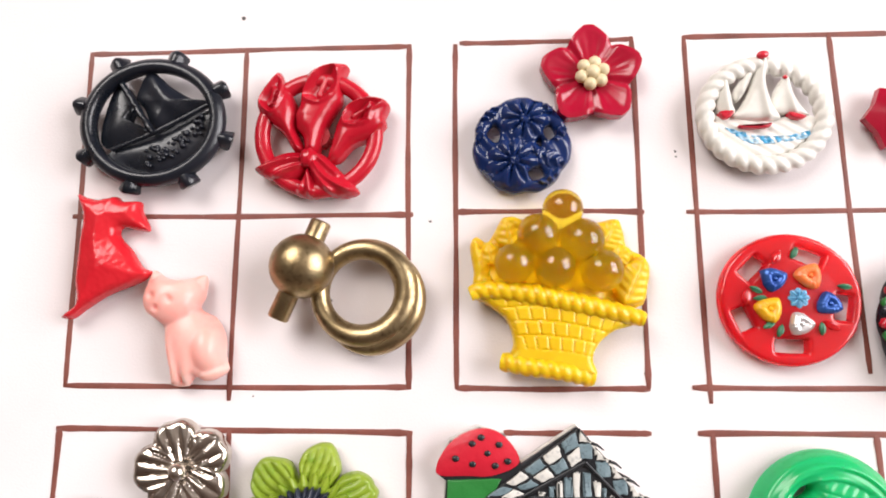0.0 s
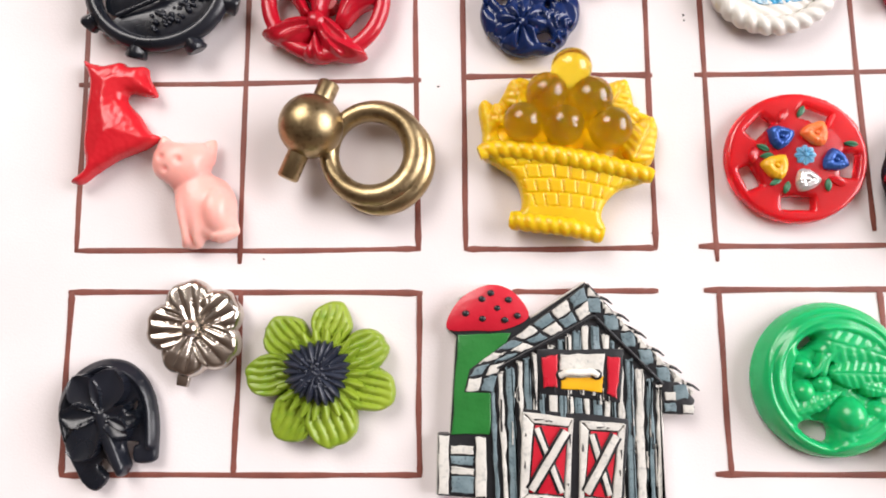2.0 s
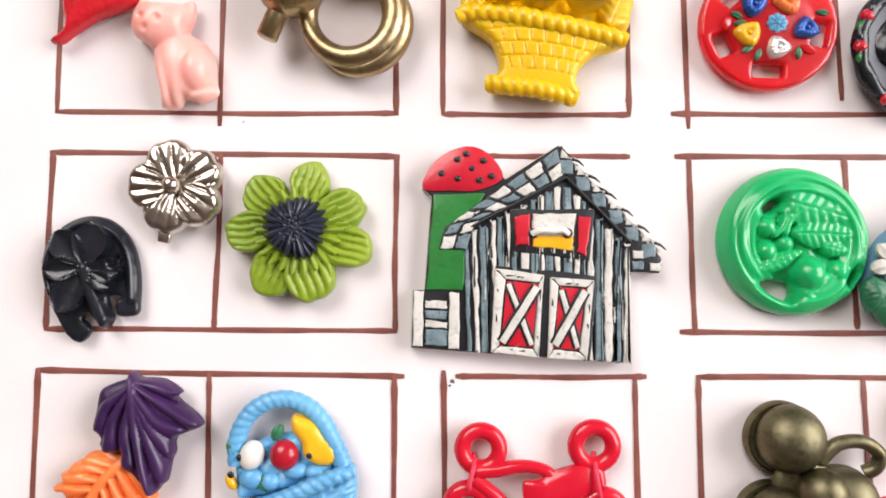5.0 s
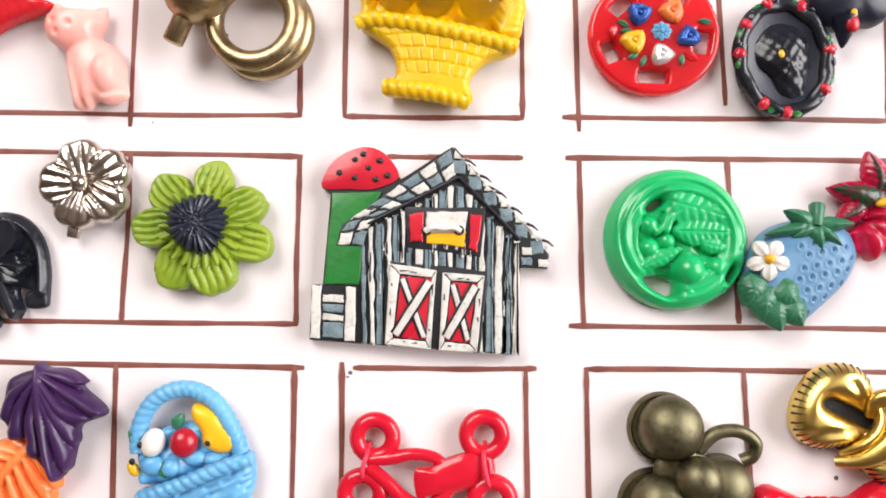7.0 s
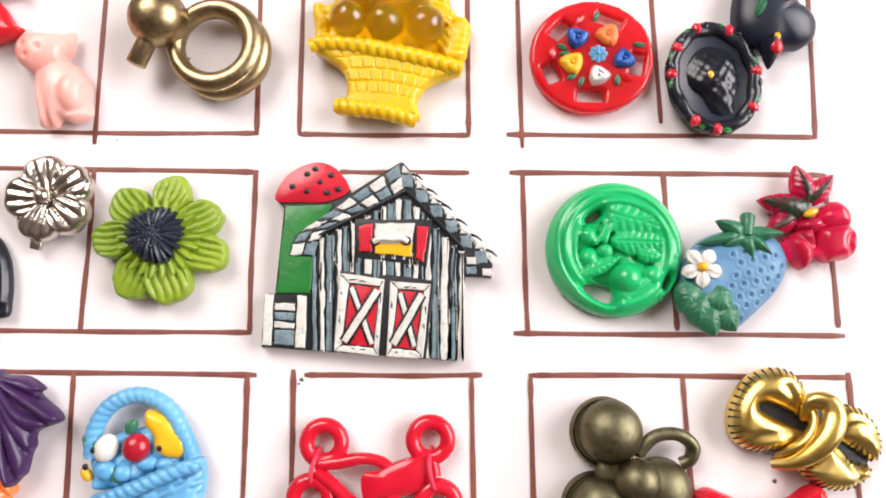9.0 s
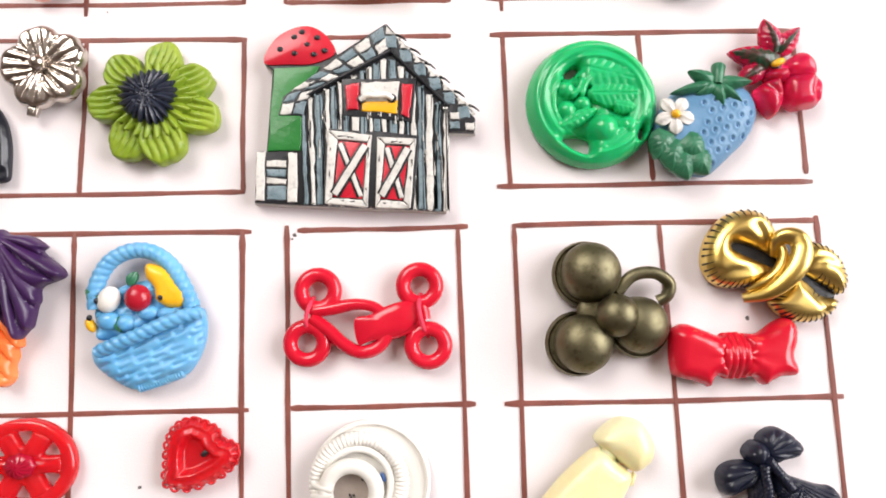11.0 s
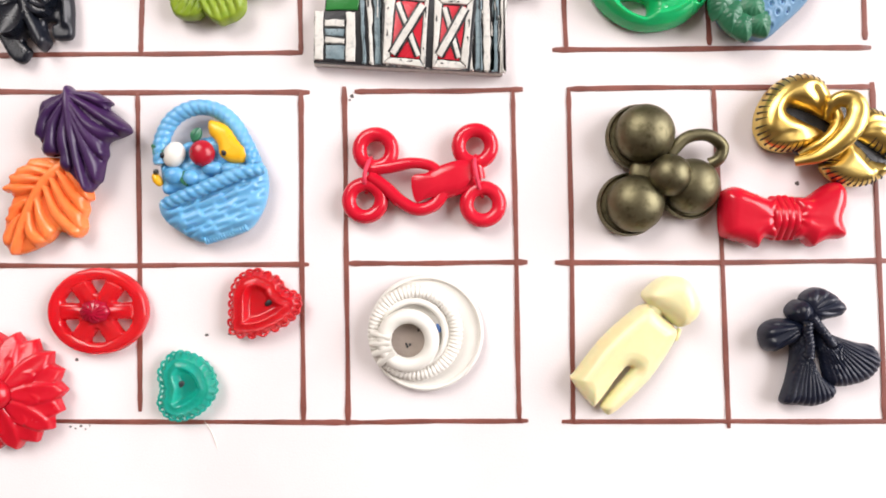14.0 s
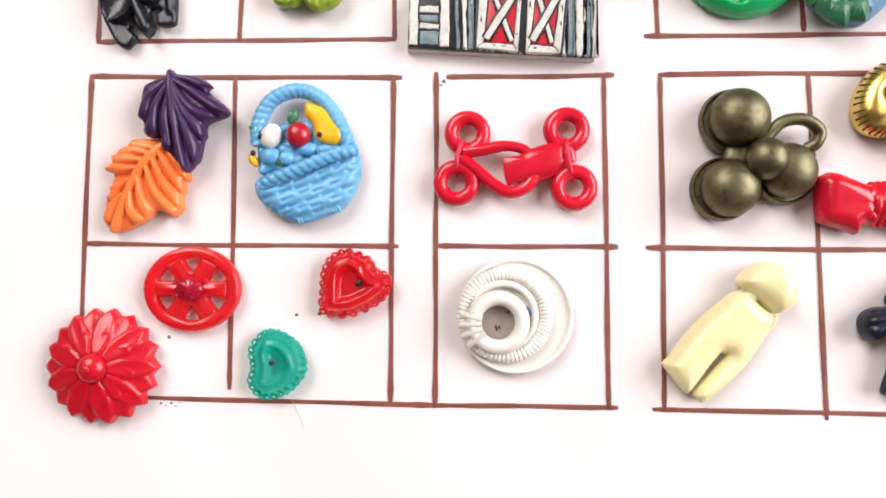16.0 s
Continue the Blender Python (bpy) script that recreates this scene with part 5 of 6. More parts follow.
# ---- blue strawberry ----
def strawberry():
    t = thing("strawberry_button", 83.9, 11.8, "soft blue plastic strawberry button with green leaves and small white flower")
    outline = flat_line([(-9.1, 3.2), (-6.4, 5.9), (-1.6, 7.5), (3.7, 7.5), (7.4, 5.9), (9.1, 2.7), (8.9, -0.5), (6.9, -4.2), (3.1, -7.8), (-0.7, -10.9), (-3.4, -11.1), (-7.5, -9.9), (-10.5, -6.8), (-11.2, -1.5)], 6, True)
    seeds = []
    for i in range(8):
        for k in range(6):
            p = (-3.6 + 2.25 * k + 1.1 * (i % 2) + 0.2 * i, 4.4 - 1.95 * i + 0.45 * k)
            if within(outline, *p) > 1.3 and p[0] > -3.2 + 0.1 * i and p[1] < 3.4:
                seeds.append(p)

    def face(x, y, d):
        z = 1.6 + 4.2 * rounded(d, 5.0)
        for p in seeds:
            q = math.hypot(x - p[0], (y - p[1]) * 0.85)
            if q < 1.2:
                z += 0.12 * math.exp(-((q - 0.6) / 0.2) ** 2) - 0.42 * math.exp(-(q / 0.36) ** 2)
        return z

    part("fruit", puff([outline], face, 1.2, 0.24), BERRY_BLUE, t)
    for x, y in seeds:
        d = within(outline, x, y)
        # A darker blue ellipsoid sits in each seed dent.
        part("pip", ball(x + 0.1, y - 0.05, 1.6 + 4.2 * rounded(max(0.1, d), 5.0) - 0.4, 0.24, 0.32, 0.12, 8), BERRY_DARK, t, "deep blue pip")
    hub = [(0.4, 6.4)][0]
    for (x, y), w in zip([(-8.5, 4.6), (-4.7, 9.0), (-3.6, 4.1), (1.5, 1.7), (5.2, 2.5), (7.5, 6.5)], (2.2, 3.0, 2.6, 2.8, 2.4, 2.8)):
        a = math.degrees(math.atan2(y - hub[1], x - hub[0]))
        leaf_piece("sepal", t, hub[0], hub[1], a, math.hypot(x - hub[0], y - hub[1]), w, LEAF, 4.8, 1.0, 3, "green sepal", 0.02, 0.2)
    stalk = [(0.7, 6.2), (1.0, 8.3), (1.4, 9.8)]
    part("stalk", tube(spline([(x, y, z) for (x, y), z in zip(stalk, (5.4, 5.2, 4.6))], 5), lambda s, w: 1.0 + 0.4 * s, sides=12), LEAF, t, "green stalk")
    bx, by = [(-8.1, 0.2)][0]
    daisy("blossom", t, bx, by, 5.2, 3.9, 5, BARN_WHITE, SUN, turn=0.95, fat=0.7)
    for (foot, tip), w in (([(-9.6, -2.6), (-11.8, -7.3)], 4.2), ([(-8.9, -4.2), (-9.1, -9.8)], 4.6), ([(-6.8, -3.7), (-3.3, -7.8)], 5.0), ([(-5.1, -6.8), (-2.7, -10.7)], 4.6), ([(-7.7, -6.7), (-6.3, -11.5)], 4.6)):
        leaf_piece("leaf", t, *foot, math.degrees(math.atan2(tip[1] - foot[1], tip[0] - foot[0])), math.hypot(tip[0] - foot[0], tip[1] - foot[1]) + 1, w + 1.0, LEAF, 4.6, 1.3, 5, "green leaf", 0.06, 0.22)
    shank(t, 2, BERRY_BLUE)


strawberry()


# ---- red berries with painted leaves ----
def berry_spray():
    t = thing("berry_spray_button", 99.4, 21.7, "translucent crimson plastic berry button with dark green painted leaves")

    def leaf(foot, tip, w, cover):
        a, n = math.degrees(math.atan2(tip[1] - foot[1], tip[0] - foot[0])), math.hypot(tip[0] - foot[0], tip[1] - foot[1])
        blade_ob = leaf_piece("leaf", t, *foot, a, n, w, CLEAR_PINK, 2.4, 1.2, 5, edge=0.06, fold=0.25)
        leaf_piece("leaf_paint", blade_ob, *foot, a, n * 0.94, w * cover, DARK_LEAF, 2.72, 1.25, 5, "dark green leaf paint", 0.2, 0.25)

    leaf(*[(-1.2, 1.1), (-11.2, 3.5)], 5.2, 0.86)
    leaf(*[(-1.5, 3.0), (-3.7, 10.1)], 5.0, 0.5)
    leaf(*[(-1.5, 3.0), (3.4, 8.2)], 4.2, 0.45)
    leaf(*[(-4.6, 0.5), (-9.8, -2.9)], 4.2, 0.6)

    def berry(outline, hollows):
        lines = [flat_line(c, 4) for c in hollows]
        part("berry", puff([spline(outline, 5, True)], lambda x, y, d: 2.0 + 3.4 * rounded(d, 2.6) - sum(0.9 * math.exp(-(near(c, x, y)[0] / 0.7) ** 2) for c in lines), 1.4, 0.32), CLEAR_PINK, t)

    berry([(-0.4, 0.3), (0.8, 2.0), (3.4, 3.2), (5.4, 2.0), (6.2, -0.1), (5.6, -2.0), (2.6, -2.7), (0.4, -1.8)], [])
    berry([(-0.5, -2.3), (2.7, -1.0), (5.9, -1.3), (7.0, -3.7), (6.1, -7.5), (3.4, -8.2), (0.7, -8.5), (-0.9, -6.2)], [[(5.8, -2.4), (4.6, -5.0), (5.5, -7.3)]])
    berry([(-6.5, -4.6), (-4.3, -2.7), (-1.7, -1.8), (-0.8, -4.5), (-1.4, -7.7), (-3.4, -10.0), (-5.4, -8.1)], [[(-4.1, -3.9), (-2.5, -5.5)]])
    berry([(-4.4, -1.6), (-2.7, -0.1), (0.1, 0.1), (0.8, -1.8), (-1.0, -3.3), (-3.0, -3.1)], [])
    x, y = [(-2.2, 0.6)][0]
    part("tie", ball(x, y, 4.6, 1.5, 0.75, 0.7, 14, turn=0.4), SUN, t, "yellow painted tie")
    shank(t, 2.4, CLEAR_PINK, 2, -3)


berry_spray()


# ---- leaves ----
def leaf_button(name, x, y, label, outline, mat, high, base, ribs, wide):
    """A leaf moulded as a sheaf of rounded ribs that follow the lines given, the first one the midrib."""
    t = thing(name, x, y, label)
    lines = [flat_line(r, 5) for r in ribs]

    def h(px, py, d):
        z = base + 0.9 + high * rounded(d, 4.0)
        up = 0.0
        for k, r in enumerate(lines):
            q, s = near(r, px, py)
            w = wide * (0.45 + 0.75 * s) if k else wide * (0.9 - 0.3 * s)
            if q < w:
                up = max(up, (1.25 if k else 1.45) * math.sqrt(1 - (q / w) ** 2))
        return z + up * (0.4 + 0.6 * rounded(d, 0.8))

    part("blade", puff([flat_line(outline, 5, True)], h, base, 0.25), mat, t)
    shank(t, base + 0.5, mat)


leaf_button("purple_leaf_button", -51.5, -16.6, "dark purple plastic ribbed leaf button with stubby stalk",
            [(-3.4, 9.1), (-2.3, 10.4), (-0.8, 9.3), (3.0, 9.0), (6.2, 6.9), (5.5, 5.8), (9.3, 2.5), (9.5, 0.8), (5.4, -0.9), (5.2, -3.4), (4.6, -4.7), (3.9, -8.2), (3.0, -9.1), (2.1, -10.2), (1.0, -10.6), (-1.9, -7.9), (-3.8, -5.3), (-3.8, -3.3), (-6.4, -3.5), (-7.8, -2.3), (-7.6, -0.4), (-8.7, 0.8), (-8.4, 4.6), (-7.8, 7.1), (-5.7, 8.3)], PURPLE, 1.6, 2.0,
            [[(-1.8, 9.5), (-1.3, 3.3), (-0.1, -3.5), (1.4, -10.3)], [(-1.2, 8.8), (2.9, 7.8), (6.4, 6.4)], [(-1.0, 7.9), (4.1, 4.6), (9.4, 1.3)], [(-1.0, 6.7), (2.1, 2.4), (6.0, -0.2)], [(-1.0, 5.6), (1.9, 0.4), (5.2, -3.1)], [(-1.0, 4.4), (1.5, -1.9), (4.1, -8.1)], [(-1.8, 5.6), (-2.7, 0.5), (-2.6, -5.2)], [(-2.2, 6.8), (-4.9, 2.2), (-5.7, -3.3)], [(-2.4, 7.7), (-6.1, 4.5), (-7.6, 0.5)]], 1.25)
leaf_button("orange_leaf_button", -59.2, -29.7, "bright orange plastic ribbed leaf button",
            [(3.4, 9.3), (0.8, 9.6), (-2.2, 9.4), (-3.2, 8.5), (-5.0, 7.6), (-5.5, 6.7), (-6.9, 6.0), (-6.6, 4.8), (-8.2, 3.7), (-7.5, 2.7), (-6.3, 2.5), (-7.2, -0.2), (-6.9, -1.6), (-8.0, -2.8), (-8.2, -6.6), (-7.4, -8.9), (-6.2, -9.7), (-3.1, -8.9), (-0.2, -7.6), (1.2, -6.7), (2.8, -5.1), (5.9, -6.5), (7.5, -5.6), (8.1, -4.2), (7.9, -2.6), (8.5, -0.9), (8.3, 0.6), (9.3, 1.2), (8.9, 3.5), (7.2, 5.9), (5.3, 8.2)], ORANGE, 1.2, 1.0,
            [[(4.4, 8.2), (0.7, 4.8), (-2.6, -0.6), (-5.9, -9.5)], [(2.1, 7.5), (-1.2, 8.3), (-2.2, 8.5)], [(0.9, 6.4), (-2.1, 7.1), (-4.7, 6.7)], [(-0.2, 5.0), (-3.2, 5.3), (-6.1, 5.3)], [(-1.3, 3.5), (-4.4, 3.2), (-7.2, 3.3)], [(-2.9, 1.0), (-5.0, -0.2), (-6.6, -1.8)], [(-4.2, -2.0), (-5.8, -4.0), (-7.1, -6.5)], [(4.6, 7.5), (7.0, 4.5), (9.6, 1.5)], [(3.5, 6.4), (5.9, 2.3), (9.0, -1.2)], [(2.1, 5.0), (4.6, 0.0), (8.1, -3.9)], [(0.8, 3.4), (2.7, -1.6), (6.5, -5.9)], [(-0.8, 0.9), (-0.2, -2.9), (1.7, -6.4)], [(-2.4, -1.8), (-2.3, -5.2), (-0.4, -7.7)]], 1.25)


# ---- sky blue basket ----
def blue_basket():
    t = thing("blue_basket_button", -25.9, -24.1, "sky blue plastic basket button filled with painted fruit")
    arch = [(-9.6, 2.0), (-9.6, 6.2), (-7.8, 10.2), (-4.9, 12.4), (-1.4, 13.1), (2.0, 12.1), (4.9, 9.5), (7.3, 5.2), (8.7, 1.8)]
    part("handle", tube(spline([(x, y, 3.4) for x, y in arch], 18), strands(1.6, 22, 0.14), sides=18), SKY, t)
    body = flat_line([(-10.2, -5.2), (-10.3, -7.3), (-8.6, -9.7), (-5.2, -12.0), (-2.0, -13.4), (2.1, -12.7), (6.9, -10.9), (9.3, -8.0), (10.7, -4.1), (10.7, -0.1), (9.5, 1.9), (4.3, -0.1), (-2.6, -2.5), (-7.7, -4.3)], 5, True)
    rnd = random.Random(8)
    dashes = []
    for i in range(8):
        for k in range(6):
            u, v = -8.5 + 3.4 * k + 1.6 * (i % 2) + rnd.uniform(-1.1, 1.1), -1.5 - 1.45 * i + rnd.uniform(-.35, .35)
            x, y = u + 0.4, v + 0.3 * u - 1.6
            dashes.append([(x - 1.2, y - 0.45), (x, y), (x + 1.2, y + 0.5 + rnd.uniform(-.2, .2))])

    def woven(x, y, d):
        z = 2.4 + 2.4 * rounded(d, 3.6) + 0.12 * math.sin(2.2 * (y - 0.3 * x))
        for p in dashes:
            if abs(p[1][0] - x) < 2 and abs(p[1][1] - y) < 1.6:
                q, s = near(p, x, y)
                z -= 0.5 * math.exp(-(q / 0.34) ** 2) * (1 - s * s)
        return z

    part("body", puff([body], woven, 1.2, 0.25), SKY, t)
    lip = [(-8.8, -5.9), (-5.4, -4.6), (-0.9, -3.0), (3.6, -1.1), (7.5, 0.4), (10.3, 0.9)]
    part("rim", tube(spline([(x, y, z) for (x, y), z in zip(lip, (3.8, 4.8, 5.2, 5.2, 4.8, 3.6))], 20), strands(1.4, 13, 0.22), sides=18), SKY, t)
    hem = [(-1.5, -12.9), (2.1, -11.9), (6.9, -10.3)]
    part("foot", tube(spline([(x, y, 2.8) for x, y in hem], 24), lambda s, w: 0.95 * (0.85 + 0.2 * abs(math.sin(8 * TAU * s))), sides=12), SKY, t)
    fill = flat_line([(-9.2, -3.6), (-9.9, 0.1), (-9.3, 3.5), (-5.0, 6.3), (-0.4, 7.4), (3.0, 8.5), (6.5, 5.0), (8.8, 1.9), (2.0, -1.2), (-4.8, -3.2)], 5, True)
    part("filling", puff([fill], lambda x, y, d: 2.6 + 1.2 * rounded(d, 1.6) + 0.5 * math.sin(1.3 * x + 1) * math.sin(1.4 * y), 1.2, 0.36), SKY, t)
    pear = flat_line([(-0.2, 9.9), (0.7, 10.5), (4.1, 9.2), (5.8, 6.9), (7.6, 5.1), (7.8, 3.3), (6.5, 2.0), (4.1, 2.0), (2.0, 3.4), (1.5, 5.8), (-0.1, 7.9)], 5, True)
    part("pear", puff([pear], lambda x, y, d: 3.6 + 1.6 * rounded(d, 1.8), 2.6, 0.36), SUN, t, "golden yellow pear")
    (cx, cy), (wx, wy), (ox, oy) = [(-1.2, 3.9), (-6.8, 3.8), (-10.5, -0.9)]
    part("cherry", ball(cx, cy, 4.6, 2.45, 2.6, 1.9, 24), CHERRY, t, "dark red cherry")
    part("plum", ball(wx, wy, 4.2, 2.1, 2.6, 1.7, 20, turn=-0.4), WHITE, t, "white fruit")
    part("apricot", ball(ox, oy, 3.4, 0.9, 1.5, 0.9, 16, turn=0.5), SUN, t, "yellow fruit")
    for (x, y), rx, ry in zip([(-6.9, -0.2), (-3.7, -0.7), (0.5, 1.1), (3.9, 0.9)], (2.2, 1.8, 2.2, 1.9), (1.8, 1.6, 1.4, 1.2)):
        part("fruit", ball(x, y, 3.8, rx, ry, 1.4, 18), SKY, t)
    for (x, y), a in zip([(-3.2, 6.3), (-9.6, 3.2), (-4.9, 0.6), (-8.6, 4.3)], (60, 100, -80, 150)):
        part("leaf", petal(3.0, 2.0, 0.5, 2, 0.5, 0.5, 0.25, radians(a), x, y, 3.8, nu=10, nv=8), LEAF, t, "green leaf")
    for (x, y), z in zip([(3.2, 3.9), (-2.3, 4.0), (-8.6, 3.6), (-10.4, 0.5)], (5.0, 5.9, 5.2, 4.2)):
        part("eye_dot", ball(x, y, z, 0.6, 0.6, 0.3, 12), BARN_BLACK, t, "small black dot")
    shank(t, 2, SKY)


blue_basket()


# ---- red frog fastener sewn to the card ----
def frog_fastener():
    t = thing("frog_fastener", 15.6, -25.8, "bright red plastic four-ring frog fastener sewn on with red thread", "fastener")
    for x, y in ((-9.3, 6.0), (10.2, 6.5), (-11.5, -3.8), (11.6, -4.9)):
        part("ring", tube(circle(3.2, 40, x, y, 2.2), 1.42, True, 16), RED, t)
    part("loop", tube(spline([(-10.6, 2.2, 2.6), (-6.5, 2.6, 2.8), (-2, 3.3, 3.0), (1.6, 2.6, 3.2), (3.4, 0.6, 3.2)], 8), lambda s, w: 1.15 + 0.1 * math.sin(6 * s), sides=14), RED, t)
    part("loop", tube(spline([(-10.6, 1.0, 2.6), (-7.4, -1.4, 2.8), (-4.4, -4.2, 3.0), (-1.2, -5.8, 3.0), (2.2, -4.8, 3.0), (4.2, -1.8, 3.0)], 8), 1.3, sides=14), RED, t)
    part("tongue", relief(spline([(-2.2, 0.4), (0.6, 1.2), (3.4, 2.6), (7.2, 3.6), (9.4, 2.8), (9.7, 0.4), (7.6, -1.8), (4.0, -3.0), (0.4, -3.8), (-1.6, -4.2)], 6, True), lambda x, y, s, a: 4.0 + 0.8 * (1 - s ** 3), base=2.6), RED, t)
    part("bridge", tube(spline([(4, -2.6, 2.6), (8, -1.4, 2.4), (10.8, 0.4, 2.4)], 6), 1.2, sides=12), RED, t)
    part("bridge", tube(spline([(8, 2.6, 2.4), (10.4, 2.6, 2.4), (11, 0, 2.4)], 6), 1.2, sides=12), RED, t)
    for p in ([(-10.4, 4.8, 0.4), (-10.6, 3.4, 3.9), (-11.2, 1.4, 4.4), (-11.4, -0.4, 3.6), (-11.4, -2.0, 0.4)], [(10.4, 4.9, 0.4), (10.0, 3.2, 4.2), (10.2, 1.0, 4.8), (10.8, -1.6, 3.8), (11.6, -3.2, 0.4)]):
        part("thread", tube(spline(p, 8), lambda s, w: 0.42 * (0.9 + 0.15 * abs(math.sin(14 * TAU * s + w))), sides=10), THREAD, t, "red sewing thread")


frog_fastener()


# ---- olive bronze ball cluster ----
def ball_cluster():
    t = thing("ball_cluster_button", 64.1, -24.8, "dull olive bronze button of three rimmed domes and a loop")
    for x, y, r, ox, oy in ((-6.3, 6.8, 6.4, 0.7, 0.3), (-8.4, -6.4, 6.2, 0.8, 0.1), (3.4, -3.6, 5.9, -0.1, 0.5)):
        d = part("dome", relief(circle(r, 64, x, y), lambda px, py, s, a: 2.6 + (0.9 if s > 0.88 else 0) * (1 - abs(s - 0.94) / 0.06) - 0.2 * s, 24, 1.6), BRONZE, t)
        part("ball", ball(x + ox, y + oy, 4.0, r * 0.9, r * 0.9, r * 0.74, 40), BRONZE, d)
    part("centre_ball", ball(-1.6, -1.2, 6.4, 4.0, 4.0, 3.6, 36), BRONZE, t)
    part("loop", tube(spline([(-0.6, 3.2, 3.4), (2.4, 6.2, 4.0), (6.4, 6.6, 4.2), (9.2, 4.6, 4.0), (8.8, 2.2, 3.6), (7.2, 1.2, 3.0)], 10), 1.2, sides=16), BRONZE, t)
    part("web", ball(-3.4, -0.8, 3.0, 5.2, 5.2, 1.6, 24), BRONZE, t)
    shank(t, 2.4, BRONZE, -3, -1)


ball_cluster()


# ---- gold knotted bow ----
def gold_knot():
    t = thing("gold_knot_button", 92.9, -16.7, "shiny antiqued gold knotted bow button with ridged edges")

    def lobe(outline, pinch, high, rim, creases, gap=None):
        """A puffed fan that narrows towards its pinch, with creases and a notched outer edge."""
        line = spline(outline, 8, True)
        ax, ay = pinch
        folds = [flat_line(c, 5) for c in creases]

        def h(x, y, d):
            far = math.hypot(x - ax, y - ay)
            z = 2.2 + high * rounded(d, 3.2) * (0.75 + 0.25 * min(1, far / 8)) + 0.5 * max(0, 1 - far / 6)
            for c in folds:
                z -= 0.55 * math.exp(-(near(c, x, y)[0] / 1.0) ** 2)
            return z

        fold = part("lobe", puff([line] + ([flat_line(gap, 5, True)] if gap else []), h, 1.6, 0.3), GOLD, t)
        mid = sum(line, Vector()) / len(line)
        # Short black rods draw the dark notches along the rim.
        bm = bmesh.new()
        run, last = 0.0, line[0]
        for p in line:
            run += (p - last).length
            last = p
            if run > 1.05 and math.hypot(p.x - ax, p.y - ay) > rim:
                run = 0.0
                way = (mid - p).normalized()
                tube([Vector((*(p + way * e).xy, h(p.x + way.x * e, p.y + way.y * e, e))) for e in (0.1, 0.5, 1.0, 1.5)], lambda s, w: 0.22 * (1.15 - s), sides=6, bm=bm)
        tagged(part("notched_edge", bm, BARN_BLACK, fold, "thin black ticks at the edge notches"), kind="stuff")

    # Black sheet makes the shade seen in the open cleft between the folds.
    part("dark_bed", slab(spline([(-8.6, 3.8), (-1.3, 6.5), (3.1, 4.8), (7.5, 2.5), (11.8, -1.5), (13.3, -6.0), (9.4, -9.3), (3.8, -8.6), (-2.8, -5.7), (-8.2, -2.3)], 6, True), 1.4, 2.6, 0.4), BARN_BLACK, t, "black sheet in place of shade behind the folds")
    lobe([(-12.7, 0.4), (-12.1, 3.6), (-10.2, 6.9), (-7.3, 9.4), (-3.5, 10.3), (-0.2, 9.3), (1.7, 6.5), (2.6, 3.6), (3.8, 0.9), (2.4, -1.8), (-1.6, -3.9), (-5.2, -4.6), (-8.2, -4.7), (-10.8, -3.6), (-12.2, -1.7)], [(3.5, -0.4)][0], 3.6, 7.4,
         [[(-9.8, -2.2), (-5.4, -1.6), (0.1, -1.7)], [(-2.4, 6.9), (-0.6, 4.1), (2.4, 1.1)]], [(-6.6, 2.8), (-5.7, 3.9), (-2.4, 2.8), (2.0, 0.4), (1.3, -1.1), (-1.6, 0.2)])
    lobe([(6.5, 2.6), (9.1, 3.6), (12.4, 2.3), (14.8, -0.9), (15.1, -4.2), (13.6, -6.6), (11.1, -5.2), (8.4, -3.4), (6.1, -1.8), (5.5, 0.6)], [(5.5, -0.5)][0], 3.0, 4.6, [[(7.3, -1.1), (10.7, 0.0), (14.0, -1.9)]])
    lobe([(4.8, -2.9), (7.4, -4.1), (9.7, -6.5), (12.8, -7.5), (12.1, -9.7), (9.6, -11.2), (6.5, -11.7), (3.4, -11.0), (1.0, -9.4), (0.0, -7.5), (2.2, -5.7)], [(4.8, -2.9)][0], 3.0, 4.6, [[(6.2, -4.4), (8.8, -7.2), (10.4, -10.3)]])
    path = [(0.9, 1.3), (0.7, 3.6), (2.1, 4.7), (4.0, 4.2), (4.7, 2.0), (3.4, -1.2), (0.8, -4.1), (-2.3, -6.2), (-5.5, -6.8)]
    high = (4.0, 5.4, 6.2, 6.8, 7.2, 7.6, 7.2, 6.0, 3.8)
    part("strand", tube(spline([(x, y, z) for (x, y), z in zip(path, high)], 10), lambda s, w: (0.85 + 1.15 * math.sin(math.pi * min(1, 0.1 + 0.85 * s)) ** 1.5) * (1 + 0.06 * math.cos(3 * w)), sides=20, flat=0.8), GOLD, t)
    inner = [(1.7, 3.9), (1.9, 1.2), (0.7, -1.5), (-1.5, -3.6), (-4.6, -5.4)]
    part("strand", tube(spline([(x, y, z) for (x, y), z in zip(inner, (4.6, 5.6, 6.0, 5.4, 3.6))], 10), lambda s, w: 0.6 + 0.5 * math.sin(math.pi * s), sides=16), GOLD, t)
    shank(t, 2.4, GOLD)


gold_knot()


